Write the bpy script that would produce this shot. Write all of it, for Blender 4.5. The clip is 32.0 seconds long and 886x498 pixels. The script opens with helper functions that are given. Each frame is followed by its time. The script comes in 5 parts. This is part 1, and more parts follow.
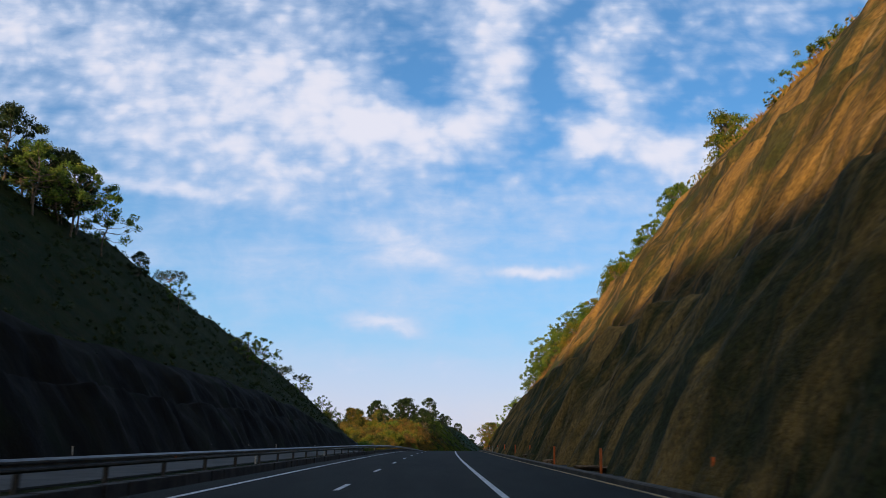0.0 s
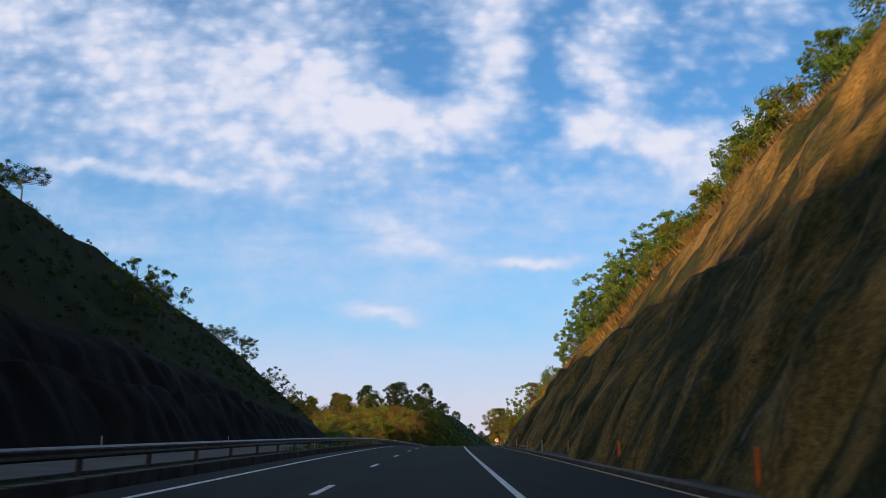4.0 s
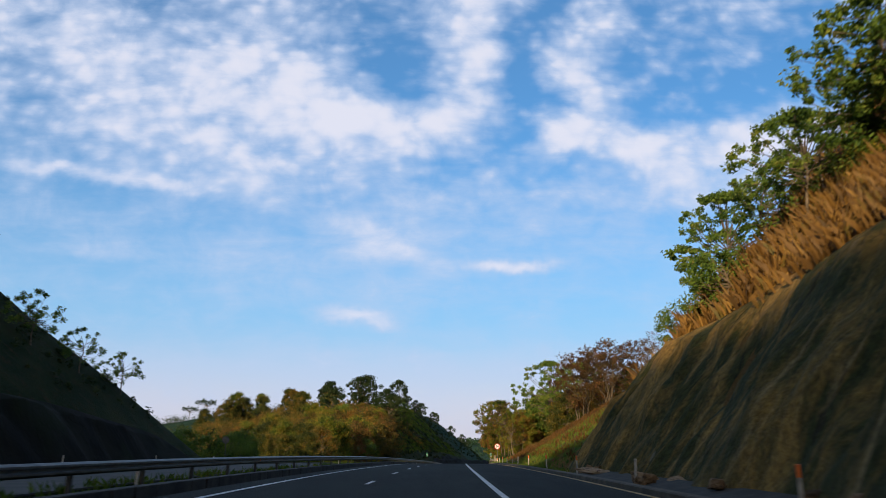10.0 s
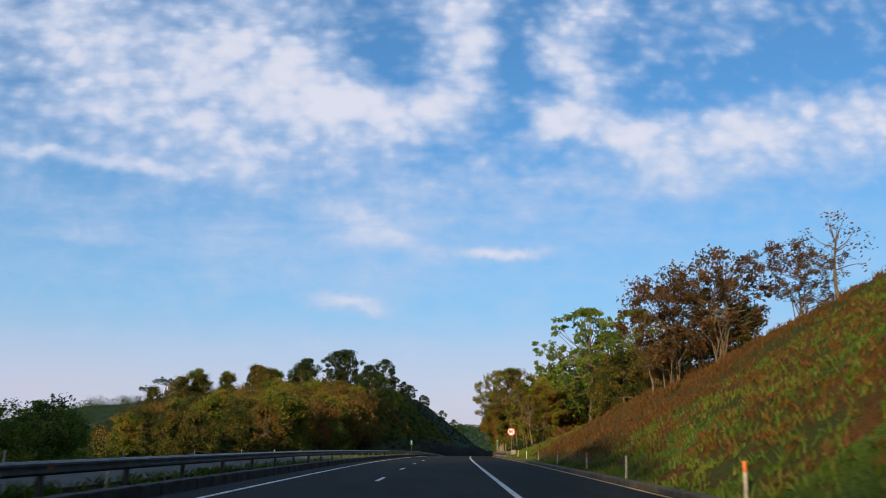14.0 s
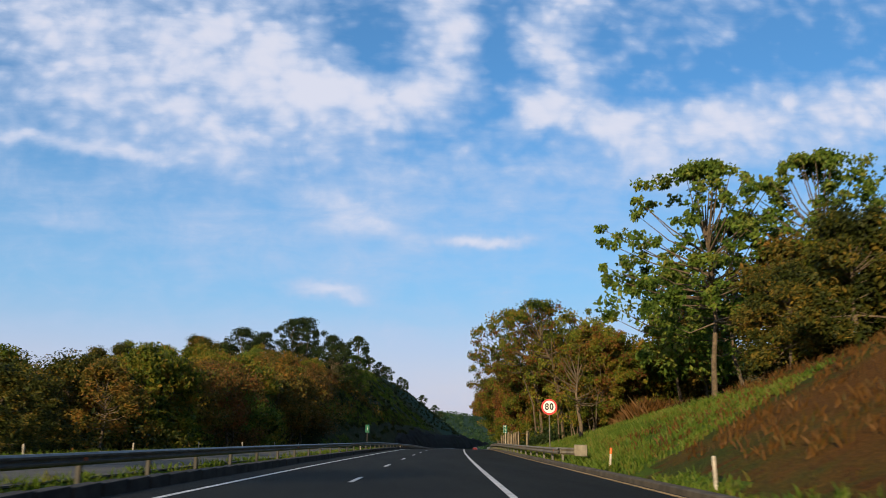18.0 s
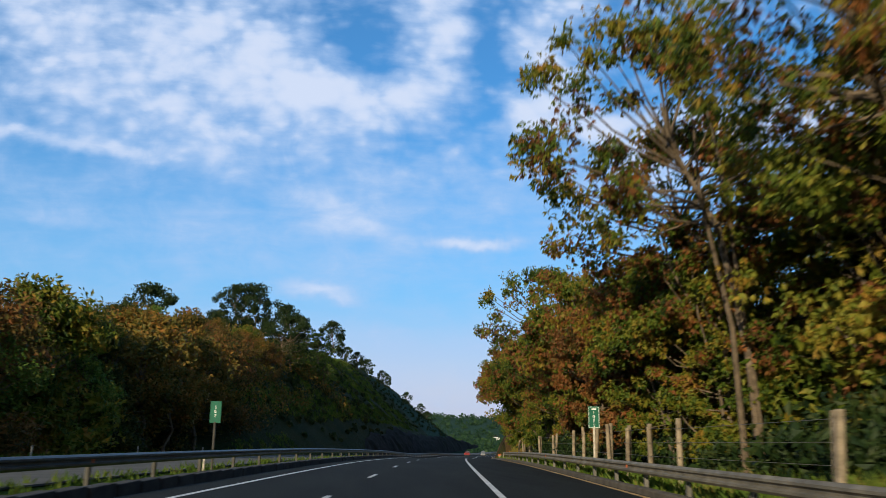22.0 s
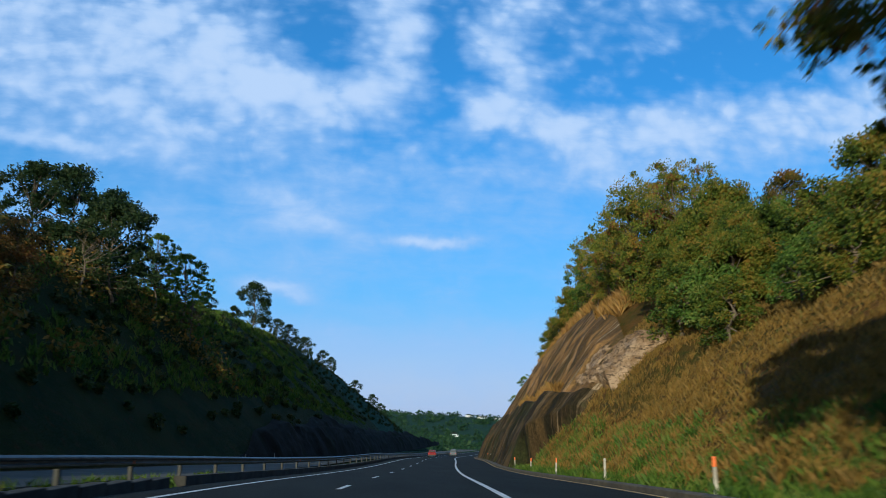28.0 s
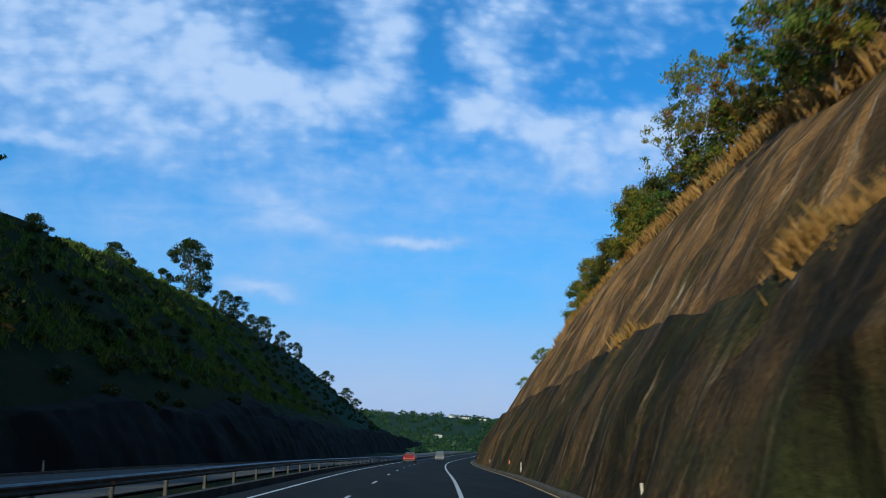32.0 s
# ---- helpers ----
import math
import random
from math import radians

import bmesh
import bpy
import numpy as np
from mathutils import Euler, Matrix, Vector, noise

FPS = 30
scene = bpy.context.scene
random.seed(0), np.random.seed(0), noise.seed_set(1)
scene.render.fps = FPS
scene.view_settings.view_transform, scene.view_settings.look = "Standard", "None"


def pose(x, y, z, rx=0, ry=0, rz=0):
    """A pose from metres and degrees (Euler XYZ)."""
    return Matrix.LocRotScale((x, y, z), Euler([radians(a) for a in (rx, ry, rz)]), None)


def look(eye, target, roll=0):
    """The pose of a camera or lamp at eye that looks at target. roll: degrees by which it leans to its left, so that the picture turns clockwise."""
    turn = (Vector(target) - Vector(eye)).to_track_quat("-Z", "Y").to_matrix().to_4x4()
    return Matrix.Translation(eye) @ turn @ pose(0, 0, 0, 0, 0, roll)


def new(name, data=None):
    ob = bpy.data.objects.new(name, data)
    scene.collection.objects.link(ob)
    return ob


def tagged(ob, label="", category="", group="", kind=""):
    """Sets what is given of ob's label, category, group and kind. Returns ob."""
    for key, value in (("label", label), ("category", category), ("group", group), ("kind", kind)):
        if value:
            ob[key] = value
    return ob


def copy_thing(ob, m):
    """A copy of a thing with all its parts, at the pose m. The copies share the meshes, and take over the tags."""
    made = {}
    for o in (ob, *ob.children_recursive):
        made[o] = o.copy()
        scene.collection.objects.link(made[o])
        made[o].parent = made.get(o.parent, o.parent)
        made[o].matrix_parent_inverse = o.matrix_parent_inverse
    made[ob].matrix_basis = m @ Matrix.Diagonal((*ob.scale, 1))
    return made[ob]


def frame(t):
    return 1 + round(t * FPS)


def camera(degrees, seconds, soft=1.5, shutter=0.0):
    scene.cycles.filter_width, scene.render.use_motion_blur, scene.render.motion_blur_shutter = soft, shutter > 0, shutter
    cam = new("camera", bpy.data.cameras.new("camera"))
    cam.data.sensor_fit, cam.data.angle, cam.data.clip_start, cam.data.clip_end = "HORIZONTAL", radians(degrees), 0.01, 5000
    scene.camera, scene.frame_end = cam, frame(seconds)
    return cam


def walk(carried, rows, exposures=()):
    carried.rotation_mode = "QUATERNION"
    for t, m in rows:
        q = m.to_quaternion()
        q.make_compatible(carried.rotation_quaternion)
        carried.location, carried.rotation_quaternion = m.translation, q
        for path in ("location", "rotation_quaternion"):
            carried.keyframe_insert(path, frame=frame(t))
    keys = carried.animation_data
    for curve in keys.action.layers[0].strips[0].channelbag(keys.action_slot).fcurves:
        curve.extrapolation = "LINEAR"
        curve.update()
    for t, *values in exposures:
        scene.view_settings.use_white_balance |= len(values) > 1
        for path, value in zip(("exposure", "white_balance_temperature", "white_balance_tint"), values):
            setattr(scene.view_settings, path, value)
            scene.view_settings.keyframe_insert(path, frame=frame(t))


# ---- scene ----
from functools import lru_cache

cam = camera(57.0, 32.0, soft=0.68, shutter=0.45)
# seconds, x, y, z, and the turn in degrees
PATH = [
    (0, -0.00, 0.00, 0.00, 103.91, -0.29, -0.70), (0.5, 0.04, 6.99, 0.11, 103.95, -0.24, -0.81), (1, 0.09, 13.97, 0.23, 103.92, -0.15, -0.87),
    (1.5, 0.13, 20.91, 0.33, 103.79, -0.21, -0.90), (2, 0.17, 27.83, 0.44, 103.49, -0.35, -0.83), (2.5, 0.21, 34.67, 0.51, 103.29, -0.51, -0.81),
    (3, 0.25, 41.48, 0.54, 103.21, -0.49, -0.78), (3.5, 0.30, 48.28, 0.56, 103.20, -0.50, -0.85), (5.5, 0.75, 74.54, 0.91, 103.43, -0.47, -1.14),
    (6, 0.85, 81.17, 0.96, 103.62, -0.10, -1.28), (6.5, 0.96, 87.74, 1.00, 103.29, -0.01, -1.39), (7, 1.11, 94.10, 1.02, 103.50, -0.09, -1.47),
    (7.5, 1.24, 100.63, 1.07, 103.65, -0.09, -1.61), (8, 1.40, 107.01, 1.08, 103.44, -0.02, -1.76), (8.5, 1.57, 113.31, 1.12, 103.63, -0.17, -2.00),
    (9, 1.74, 119.52, 1.15, 103.67, -0.05, -2.08), (9.5, 1.94, 125.84, 1.17, 103.48, -0.08, -2.30), (10, 2.15, 132.18, 1.18, 103.47, -0.13, -2.48),
    (10.5, 2.38, 138.49, 1.20, 103.37, -0.21, -2.65), (11, 2.63, 144.75, 1.20, 103.22, -0.24, -2.78), (11.5, 2.88, 150.97, 1.19, 103.06, -0.31, -2.97),
    (12, 3.15, 157.12, 1.16, 102.85, -0.35, -3.06), (12.5, 3.45, 163.20, 1.11, 102.90, -0.46, -3.15), (13, 3.75, 169.39, 1.06, 102.88, -0.43, -3.22),
    (13.5, 4.05, 175.73, 1.00, 102.65, -0.34, -3.09), (15.5, 5.82, 202.72, 0.63, 102.41, -0.33, -3.57), (16, 6.24, 209.58, 0.51, 101.82, -0.22, -3.81),
    (16.5, 6.68, 216.50, 0.37, 101.81, -0.37, -4.01), (17, 7.13, 223.50, 0.26, 102.12, -0.43, -4.16), (17.5, 7.60, 230.46, 0.15, 101.78, -0.33, -4.21),
    (18, 8.08, 237.34, 0.03, 101.72, -0.40, -4.43), (18.5, 8.60, 244.15, -0.12, 101.88, -0.52, -4.64), (19, 9.10, 251.12, -0.27, 101.88, -0.54, -4.96),
    (19.5, 9.69, 258.05, -0.40, 102.07, -0.62, -5.13), (20, 10.29, 265.10, -0.54, 102.10, -0.66, -5.19), (20.5, 10.90, 272.39, -0.73, 101.94, -0.96, -5.18),
    (21, 11.52, 279.73, -0.92, 101.97, -1.04, -5.30), (21.5, 12.15, 287.08, -1.09, 102.03, -1.07, -5.35), (22, 12.78, 294.31, -1.29, 101.85, -0.98, -5.35),
    (22.5, 13.39, 301.46, -1.51, 102.03, -0.89, -5.57), (23, 14.02, 308.55, -1.72, 102.15, -0.74, -5.76), (23.5, 14.65, 315.53, -1.91, 102.15, -0.74, -5.94),
    (24, 15.29, 322.50, -2.10, 102.21, -0.84, -6.16), (24.5, 15.96, 329.32, -2.27, 102.23, -0.62, -6.61), (25, 16.65, 335.99, -2.45, 102.17, -0.37, -7.08),
    (25.5, 17.35, 342.60, -2.64, 102.07, -0.25, -7.24), (26, 18.08, 349.10, -2.84, 101.85, -0.12, -7.37), (26.5, 18.83, 355.50, -3.04, 101.69, -0.19, -7.45),
    (28.5, 22.10, 384.92, -4.50, 101.79, -0.64, -8.66), (29, 23.13, 392.26, -4.76, 101.84, -0.62, -8.90), (29.5, 24.19, 399.57, -5.01, 101.84, -0.66, -9.08),
    (30, 25.27, 406.84, -5.26, 101.87, -0.73, -9.35), (30.5, 26.37, 414.00, -5.50, 102.19, -0.71, -9.43), (31, 27.48, 421.05, -5.70, 102.40, -0.93, -9.56),
    (31.5, 28.59, 427.98, -5.87, 102.23, -0.92, -9.57), (32, 29.69, 434.89, -6.05, 101.82, -0.85, -9.48),
]

walk(cam, [(r[0], pose(*r[1:])) for r in PATH], [(0, 0.34, 6400, 9), (9, 0.33, 6300, 8.5), (13, 0.22, 6250, 8), (18, 0.22, 6200, 8), (20.5, 0.22, 5750, 4), (22, 0.22, 5600, 3), (24.5, 0.16, 5050, 0), (26.5, 0.11, 4850, -3), (29, -0.01, 4770, -4), (32, -0.05, 4700, -4)])

# ---- light ----
SUN_DIR = Vector((-0.42, -0.86, 0.25)).normalized()
sun = bpy.data.lights.new("sun", "SUN")
sun.energy, sun.angle, sun.color = 5.0, radians(0.6), (1.0, 0.76, 0.46)
sun_ob = new("sun", sun)
sun_ob.matrix_world = look((0, 0, 80), Vector((0, 0, 80)) - SUN_DIR)


class Nodes:
    """Short hand for building a node tree."""

    def __init__(self, tree):
        self.tree = tree
        tree.nodes.clear()

    def add(self, kind, **kw):
        n = self.tree.nodes.new(kind)
        for k, v in kw.items():
            self.put(n.inputs[k], v)
        return n

    def put(self, socket, v):
        if hasattr(v, "is_output"):
            self.tree.links.new(v, socket)
        else:
            socket.default_value = v

    def math(self, op, a, b=0.0, c=0.0):
        n = self.tree.nodes.new("ShaderNodeMath")
        n.operation = op
        for s, v in zip(n.inputs, (a, b, c)):
            self.put(s, v)
        return n.outputs[0]

    def vmath(self, op, a, b=(0, 0, 0), scale=1.0):
        n = self.tree.nodes.new("ShaderNodeVectorMath")
        n.operation = op
        self.put(n.inputs[0], a)
        if op == "SCALE":
            self.put(n.inputs["Scale"], scale)
        elif op != "LENGTH":
            self.put(n.inputs[1], b)
        return n.outputs["Value"] if op in ("LENGTH", "DOT_PRODUCT") else n.outputs[0]

    def noise(self, vec, scale, detail=4.0, rough=0.55, distort=0.0, color=False):
        n = self.tree.nodes.new("ShaderNodeTexNoise")
        self.put(n.inputs["Vector"], vec)
        for k, v in (("Scale", scale), ("Detail", detail), ("Roughness", rough), ("Distortion", distort)):
            n.inputs[k].default_value = v
        return n.outputs["Color" if color else "Fac"]

    def puffs(self, vec, scale):
        """Rounded heaps side by side, 1 at their tops."""
        n = self.tree.nodes.new("ShaderNodeTexVoronoi")
        n.feature = "SMOOTH_F1"
        self.put(n.inputs["Vector"], vec)
        n.inputs["Scale"].default_value, n.inputs["Smoothness"].default_value = scale, 0.7
        return self.math("SUBTRACT", 1.0, n.outputs["Distance"])

    def ramp(self, fac, lo, hi, out0=0.0, out1=1.0, smooth=True):
        n = self.tree.nodes.new("ShaderNodeMapRange")
        n.interpolation_type = "SMOOTHSTEP" if smooth else "LINEAR"
        for s, v in zip(n.inputs, (fac, lo, hi, out0, out1)):
            self.put(s, v)
        return n.outputs[0]

    def mix(self, fac, a, b, blend="MIX"):
        n = self.tree.nodes.new("ShaderNodeMix")
        n.data_type, n.blend_type = "RGBA", blend
        self.put(n.inputs[0], fac)
        self.put(n.inputs[6], a if hasattr(a, "is_output") else (*a, 1.0))
        self.put(n.inputs[7], b if hasattr(b, "is_output") else (*b, 1.0))
        return n.outputs[2]

    def mapping(self, vec, loc=(0, 0, 0), rot=(0, 0, 0), scale=(1, 1, 1), kind="POINT"):
        n = self.tree.nodes.new("ShaderNodeMapping")
        n.vector_type = kind
        self.put(n.inputs[0], vec)
        for s, v in zip(n.inputs[1:], (loc, rot, scale)):
            s.default_value = v
        return n.outputs[0]


def build_sky():
    world = bpy.data.worlds.new("sky")
    scene.world = world
    world.use_nodes = True
    n = Nodes(world.node_tree)
    way = n.add("ShaderNodeTexCoord").outputs["Generated"]
    sky = n.add("ShaderNodeTexSky")
    sky.sky_type, sky.sun_disc = "NISHITA", False
    sky.sun_elevation, sky.sun_rotation = math.asin(SUN_DIR.z), math.atan2(SUN_DIR.x, SUN_DIR.y)
    sky.air_density, sky.dust_density, sky.ozone_density = 1.0, 0.5, 2.5
    xyz = n.add("ShaderNodeSeparateXYZ", Vector=way)
    ahead = n.math("MAXIMUM", n.math("ABSOLUTE", xyz.outputs[1]), 0.2)
    flat = n.add("ShaderNodeCombineXYZ", X=n.math("DIVIDE", xyz.outputs[0], ahead), Y=n.math("DIVIDE", xyz.outputs[2], ahead)).outputs[0]
    w1 = n.vmath("SUBTRACT", n.noise(flat, 6.0, 3, color=True), (0.5, 0.5, 0.5))
    w2 = n.vmath("SUBTRACT", n.noise(flat, 22.0, 3, color=True), (0.5, 0.5, 0.5))
    bent = n.vmath("ADD", n.vmath("ADD", flat, n.vmath("SCALE", w1, scale=0.06)), n.vmath("SCALE", w2, scale=0.032))
    total = None
    # banks of cloud: across, up, half width, half height, turn, weight
    for u, v, a, b, turn, weight in UPPER_BANK + HOOK + RIGHT_BANK + STREAKS + GAPS:
        p = n.mapping(bent, (u, v, 0), (0, 0, radians(turn)), (a, b, 1), "TEXTURE")
        g = n.ramp(n.vmath("LENGTH", p), 0.0, 1.5, weight, 0.0)
        total = g if total is None else n.math("ADD", total, g)
    # puffs high up, drawn-out wisps lower down
    swirl = n.vmath("ADD", flat, n.vmath("SCALE", w2, scale=0.022))
    puff = n.puffs(n.mapping(swirl, rot=(0, 0, 0.45), scale=(1.0, 1.2, 1)), 24.0)
    cell = n.puffs(n.mapping(swirl, rot=(0, 0, -0.3), scale=(1.0, 1.35, 1)), 47.0)
    soft = n.noise(n.mapping(flat, rot=(0, 0, 0.3), scale=(1.0, 1.3, 1)), 15.0, 5, 0.6, 0.5)
    wisp = n.noise(n.mapping(flat, rot=(0, 0, 0.10), scale=(1.0, 4.0, 1)), 9.0, 6, 0.62, 0.3)
    high = n.ramp(xyz.outputs[2], 0.20, 0.36, 0.06, 1.0)
    amount = total
    for tex, gain in ((puff, 0.62), (cell, 0.55)):
        amount = n.math("ADD", amount, n.math("MULTIPLY", n.math("MULTIPLY", n.math("SUBTRACT", tex, 0.5), high), gain))
    amount = n.math("ADD", amount, n.math("MULTIPLY", n.math("SUBTRACT", soft, 0.5), 0.9))
    amount = n.math("ADD", amount, n.math("MULTIPLY", n.math("SUBTRACT", wisp, 0.5), 0.75))
    mask = n.ramp(amount, -0.24, 0.98)
    # warm towards the low sun, pale along the horizon
    glow = n.ramp(n.vmath("DOT_PRODUCT", way, tuple(SUN_DIR)), 0.1, 1.0)
    haze = n.ramp(xyz.outputs[2], 0.0, 0.40, 0.85, 0.12)
    blue = n.mix(1.0, sky.outputs[0], (0.62, 1.22, 1.60), "MULTIPLY")
    low = n.mix(n.ramp(xyz.outputs[2], 0.03, 0.16), (7.2, 6.3, 7.5), (3.7, 5.8, 8.2))
    blue = n.mix(haze, blue, n.mix(glow, low, (12.0, 8.6, 5.0)))
    white = n.mix(n.ramp(amount, 0.35, 1.25), (5.4, 6.4, 8.5), (8.3, 8.1, 9.0))
    white = n.mix(glow, white, (13.0, 9.6, 6.0))
    col = n.mix(n.math("MULTIPLY", mask, 0.93), blue, white)
    ground = n.ramp(xyz.outputs[2], -0.06, -0.01)
    col = n.mix(ground, (0.5, 0.55, 0.45), col)
    bg = n.add("ShaderNodeBackground", Color=col, Strength=0.08)
    out = n.add("ShaderNodeOutputWorld")
    n.put(out.inputs[0], bg.outputs[0])


UPPER_BANK = [
    (-0.458, 0.487, 0.12, 0.055, -20, 0.473), (-0.338, 0.49, 0.122, 0.072, -15, 0.516), (-0.201, 0.486, 0.124, 0.081, -10, 0.731),
    (-0.261, 0.406, 0.165, 0.054, -8, 0.43), (-0.119, 0.441, 0.08, 0.055, -25, 0.516), (-0.409, 0.411, 0.105, 0.046, -10, 0.301),
    (-0.598, 0.436, 0.124, 0.093, 0, 0.473), (-0.579, 0.562, 0.213, 0.073, 0, 0.516), (-0.222, 0.616, 0.264, 0.085, 0, 0.43),
]
HOOK = [
    (-0.038, 0.396, 0.11, 0.037, 0, 0.75), (-0.097, 0.41, 0.087, 0.039, -15, 0.35), (0.05, 0.422, 0.056, 0.056, 30, 0.5),
    (0.08, 0.494, 0.053, 0.091, 5, 0.65), (0.096, 0.602, 0.062, 0.094, 0, 0.6), (0.035, 0.534, 0.03, 0.05, 10, 0.3),
]
RIGHT_BANK = [
    (0.22, 0.506, 0.058, 0.05, 15, 0.75), (0.257, 0.566, 0.047, 0.051, 0, 0.5), (0.249, 0.45, 0.042, 0.041, -10, 0.5),
    (0.198, 0.405, 0.045, 0.032, 0, 0.7), (0.273, 0.391, 0.084, 0.04, -8, 0.7), (0.402, 0.386, 0.139, 0.044, 2, 0.65),
    (0.55, 0.397, 0.134, 0.05, 3, 0.6), (0.696, 0.429, 0.129, 0.058, 4, 0.55), (0.858, 0.433, 0.182, 0.067, 0, 0.5),
    (0.338, 0.334, 0.129, 0.039, -5, 0.4), (0.514, 0.345, 0.14, 0.036, 0, 0.35), (0.331, 0.481, 0.047, 0.023, 20, 0.3),
    (0.435, 0.525, 0.064, 0.034, 25, 0.28), (0.498, 0.617, 0.205, 0.053, 0, 0.4),
]
STREAKS = [
    (-0.445, 0.346, 0.089, 0.016, -6, 0.43), (-0.347, 0.326, 0.104, 0.012, -10, 0.43), (-0.28, 0.364, 0.149, 0.046, -6, 0.383),
    (-0.193, 0.317, 0.156, 0.037, -4, 0.287), (-0.095, 0.349, 0.115, 0.034, 0, 0.287), (-0.036, 0.257, 0.085, 0.03, -8, 0.478),
    (0.007, 0.228, 0.093, 0.02, -6, 0.383), (0.132, 0.22, 0.061, 0.01, 0, 0.717), (-0.069, 0.151, 0.052, 0.011, 0, 0.622),
    (-0.034, 0.167, 0.091, 0.036, 0, 0.191), (-0.373, 0.227, 0.074, 0.01, -5, 0.287), (-0.16, 0.208, 0.139, 0.04, -5, 0.211),
    (0.188, 0.293, 0.223, 0.053, 0, 0.191), (0.006, 0.305, 0.043, 0.02, 0, 0.239), (-0.10, 0.27, 0.55, 0.12, 0, 0.2), (0.05, 0.07, 0.9, 0.05, 0, 0.2), (-0.411, 0.277, 0.109, 0.022, 0, 0.191),
    (0.008, 0.097, 0.353, 0.018, 0, 0.239),
]
GAPS = [
    (-0.014, 0.483, 0.033, 0.049, -20, -0.31), (-0.055, 0.515, 0.037, 0.033, 0, -0.186), (0.143, 0.464, 0.026, 0.09, 5, -0.279),
    (-0.454, 0.448, 0.063, 0.017, 0, -0.155), (0.424, 0.471, 0.126, 0.03, 2, -0.279), (0.577, 0.508, 0.129, 0.051, 0, -0.248),
    (0.137, 0.346, 0.052, 0.039, 0, -0.093), (-0.296, 0.29, 0.104, 0.015, -5, -0.124), (-0.162, 0.417, 0.036, 0.016, 0, -0.124),
]

build_sky()

# ---- materials ----
MATS = {}


def material(name, make):
    if name not in MATS:
        m = bpy.data.materials.new(name)
        m.use_nodes = True
        n = Nodes(m.node_tree)
        shader = make(n)
        out = n.add("ShaderNodeOutputMaterial")
        n.put(out.inputs[0], shader)
        MATS[name] = m
    return MATS[name]


def surface(n, color, rough=0.8, metal=0.0, bump=None, strength=0.4, distance=0.05, spec=0.4):
    b = n.add("ShaderNodeBsdfPrincipled")
    n.put(b.inputs["Base Color"], color if hasattr(color, "is_output") else (*color, 1))
    n.put(b.inputs["Roughness"], rough)
    n.put(b.inputs["Metallic"], metal)
    n.put(b.inputs["Specular IOR Level"], spec)
    if bump is not None:
        k = n.add("ShaderNodeBump", Height=bump, Strength=strength, Distance=distance)
        n.put(b.inputs["Normal"], k.outputs[0])
    return b.outputs[0]


def place_of(n):
    return n.add("ShaderNodeNewGeometry").outputs["Position"]


def plain(name, color, rough=0.6, metal=0.0, vary=0.25, size=3.0):
    def make(n):
        p = place_of(n)
        a = n.noise(p, size, 5)
        b = n.noise(p, size * 9, 4)
        f = n.math("ADD", n.ramp(a, 0.3, 0.7, 1 - vary, 1 + vary), n.ramp(b, 0.3, 0.7, -vary * 0.4, vary * 0.4))
        c = n.vmath("SCALE", tuple(color), scale=f)
        return surface(n, c, rough, metal, b, 0.15, 0.01)
    return material(name, make)


def make_asphalt(n):
    p = place_of(n)
    grit = n.noise(p, 60.0, 3, 0.7)
    patch = n.noise(n.mapping(p, scale=(1, 0.12, 1)), 0.9, 5, 0.6)
    wide = n.noise(p, 0.05, 3)
    f = n.math("ADD", n.ramp(patch, 0.3, 0.7, 0.75, 1.25), n.ramp(grit, 0.3, 0.7, -0.25, 0.25))
    f = n.math("ADD", f, n.ramp(wide, 0.3, 0.7, -0.12, 0.12))
    c = n.vmath("SCALE", (0.017, 0.0185, 0.0155), scale=f)
    return surface(n, c, n.ramp(grit, 0.3, 0.7, 0.75, 0.95), 0.0, grit, 0.5, 0.01, 0.09)


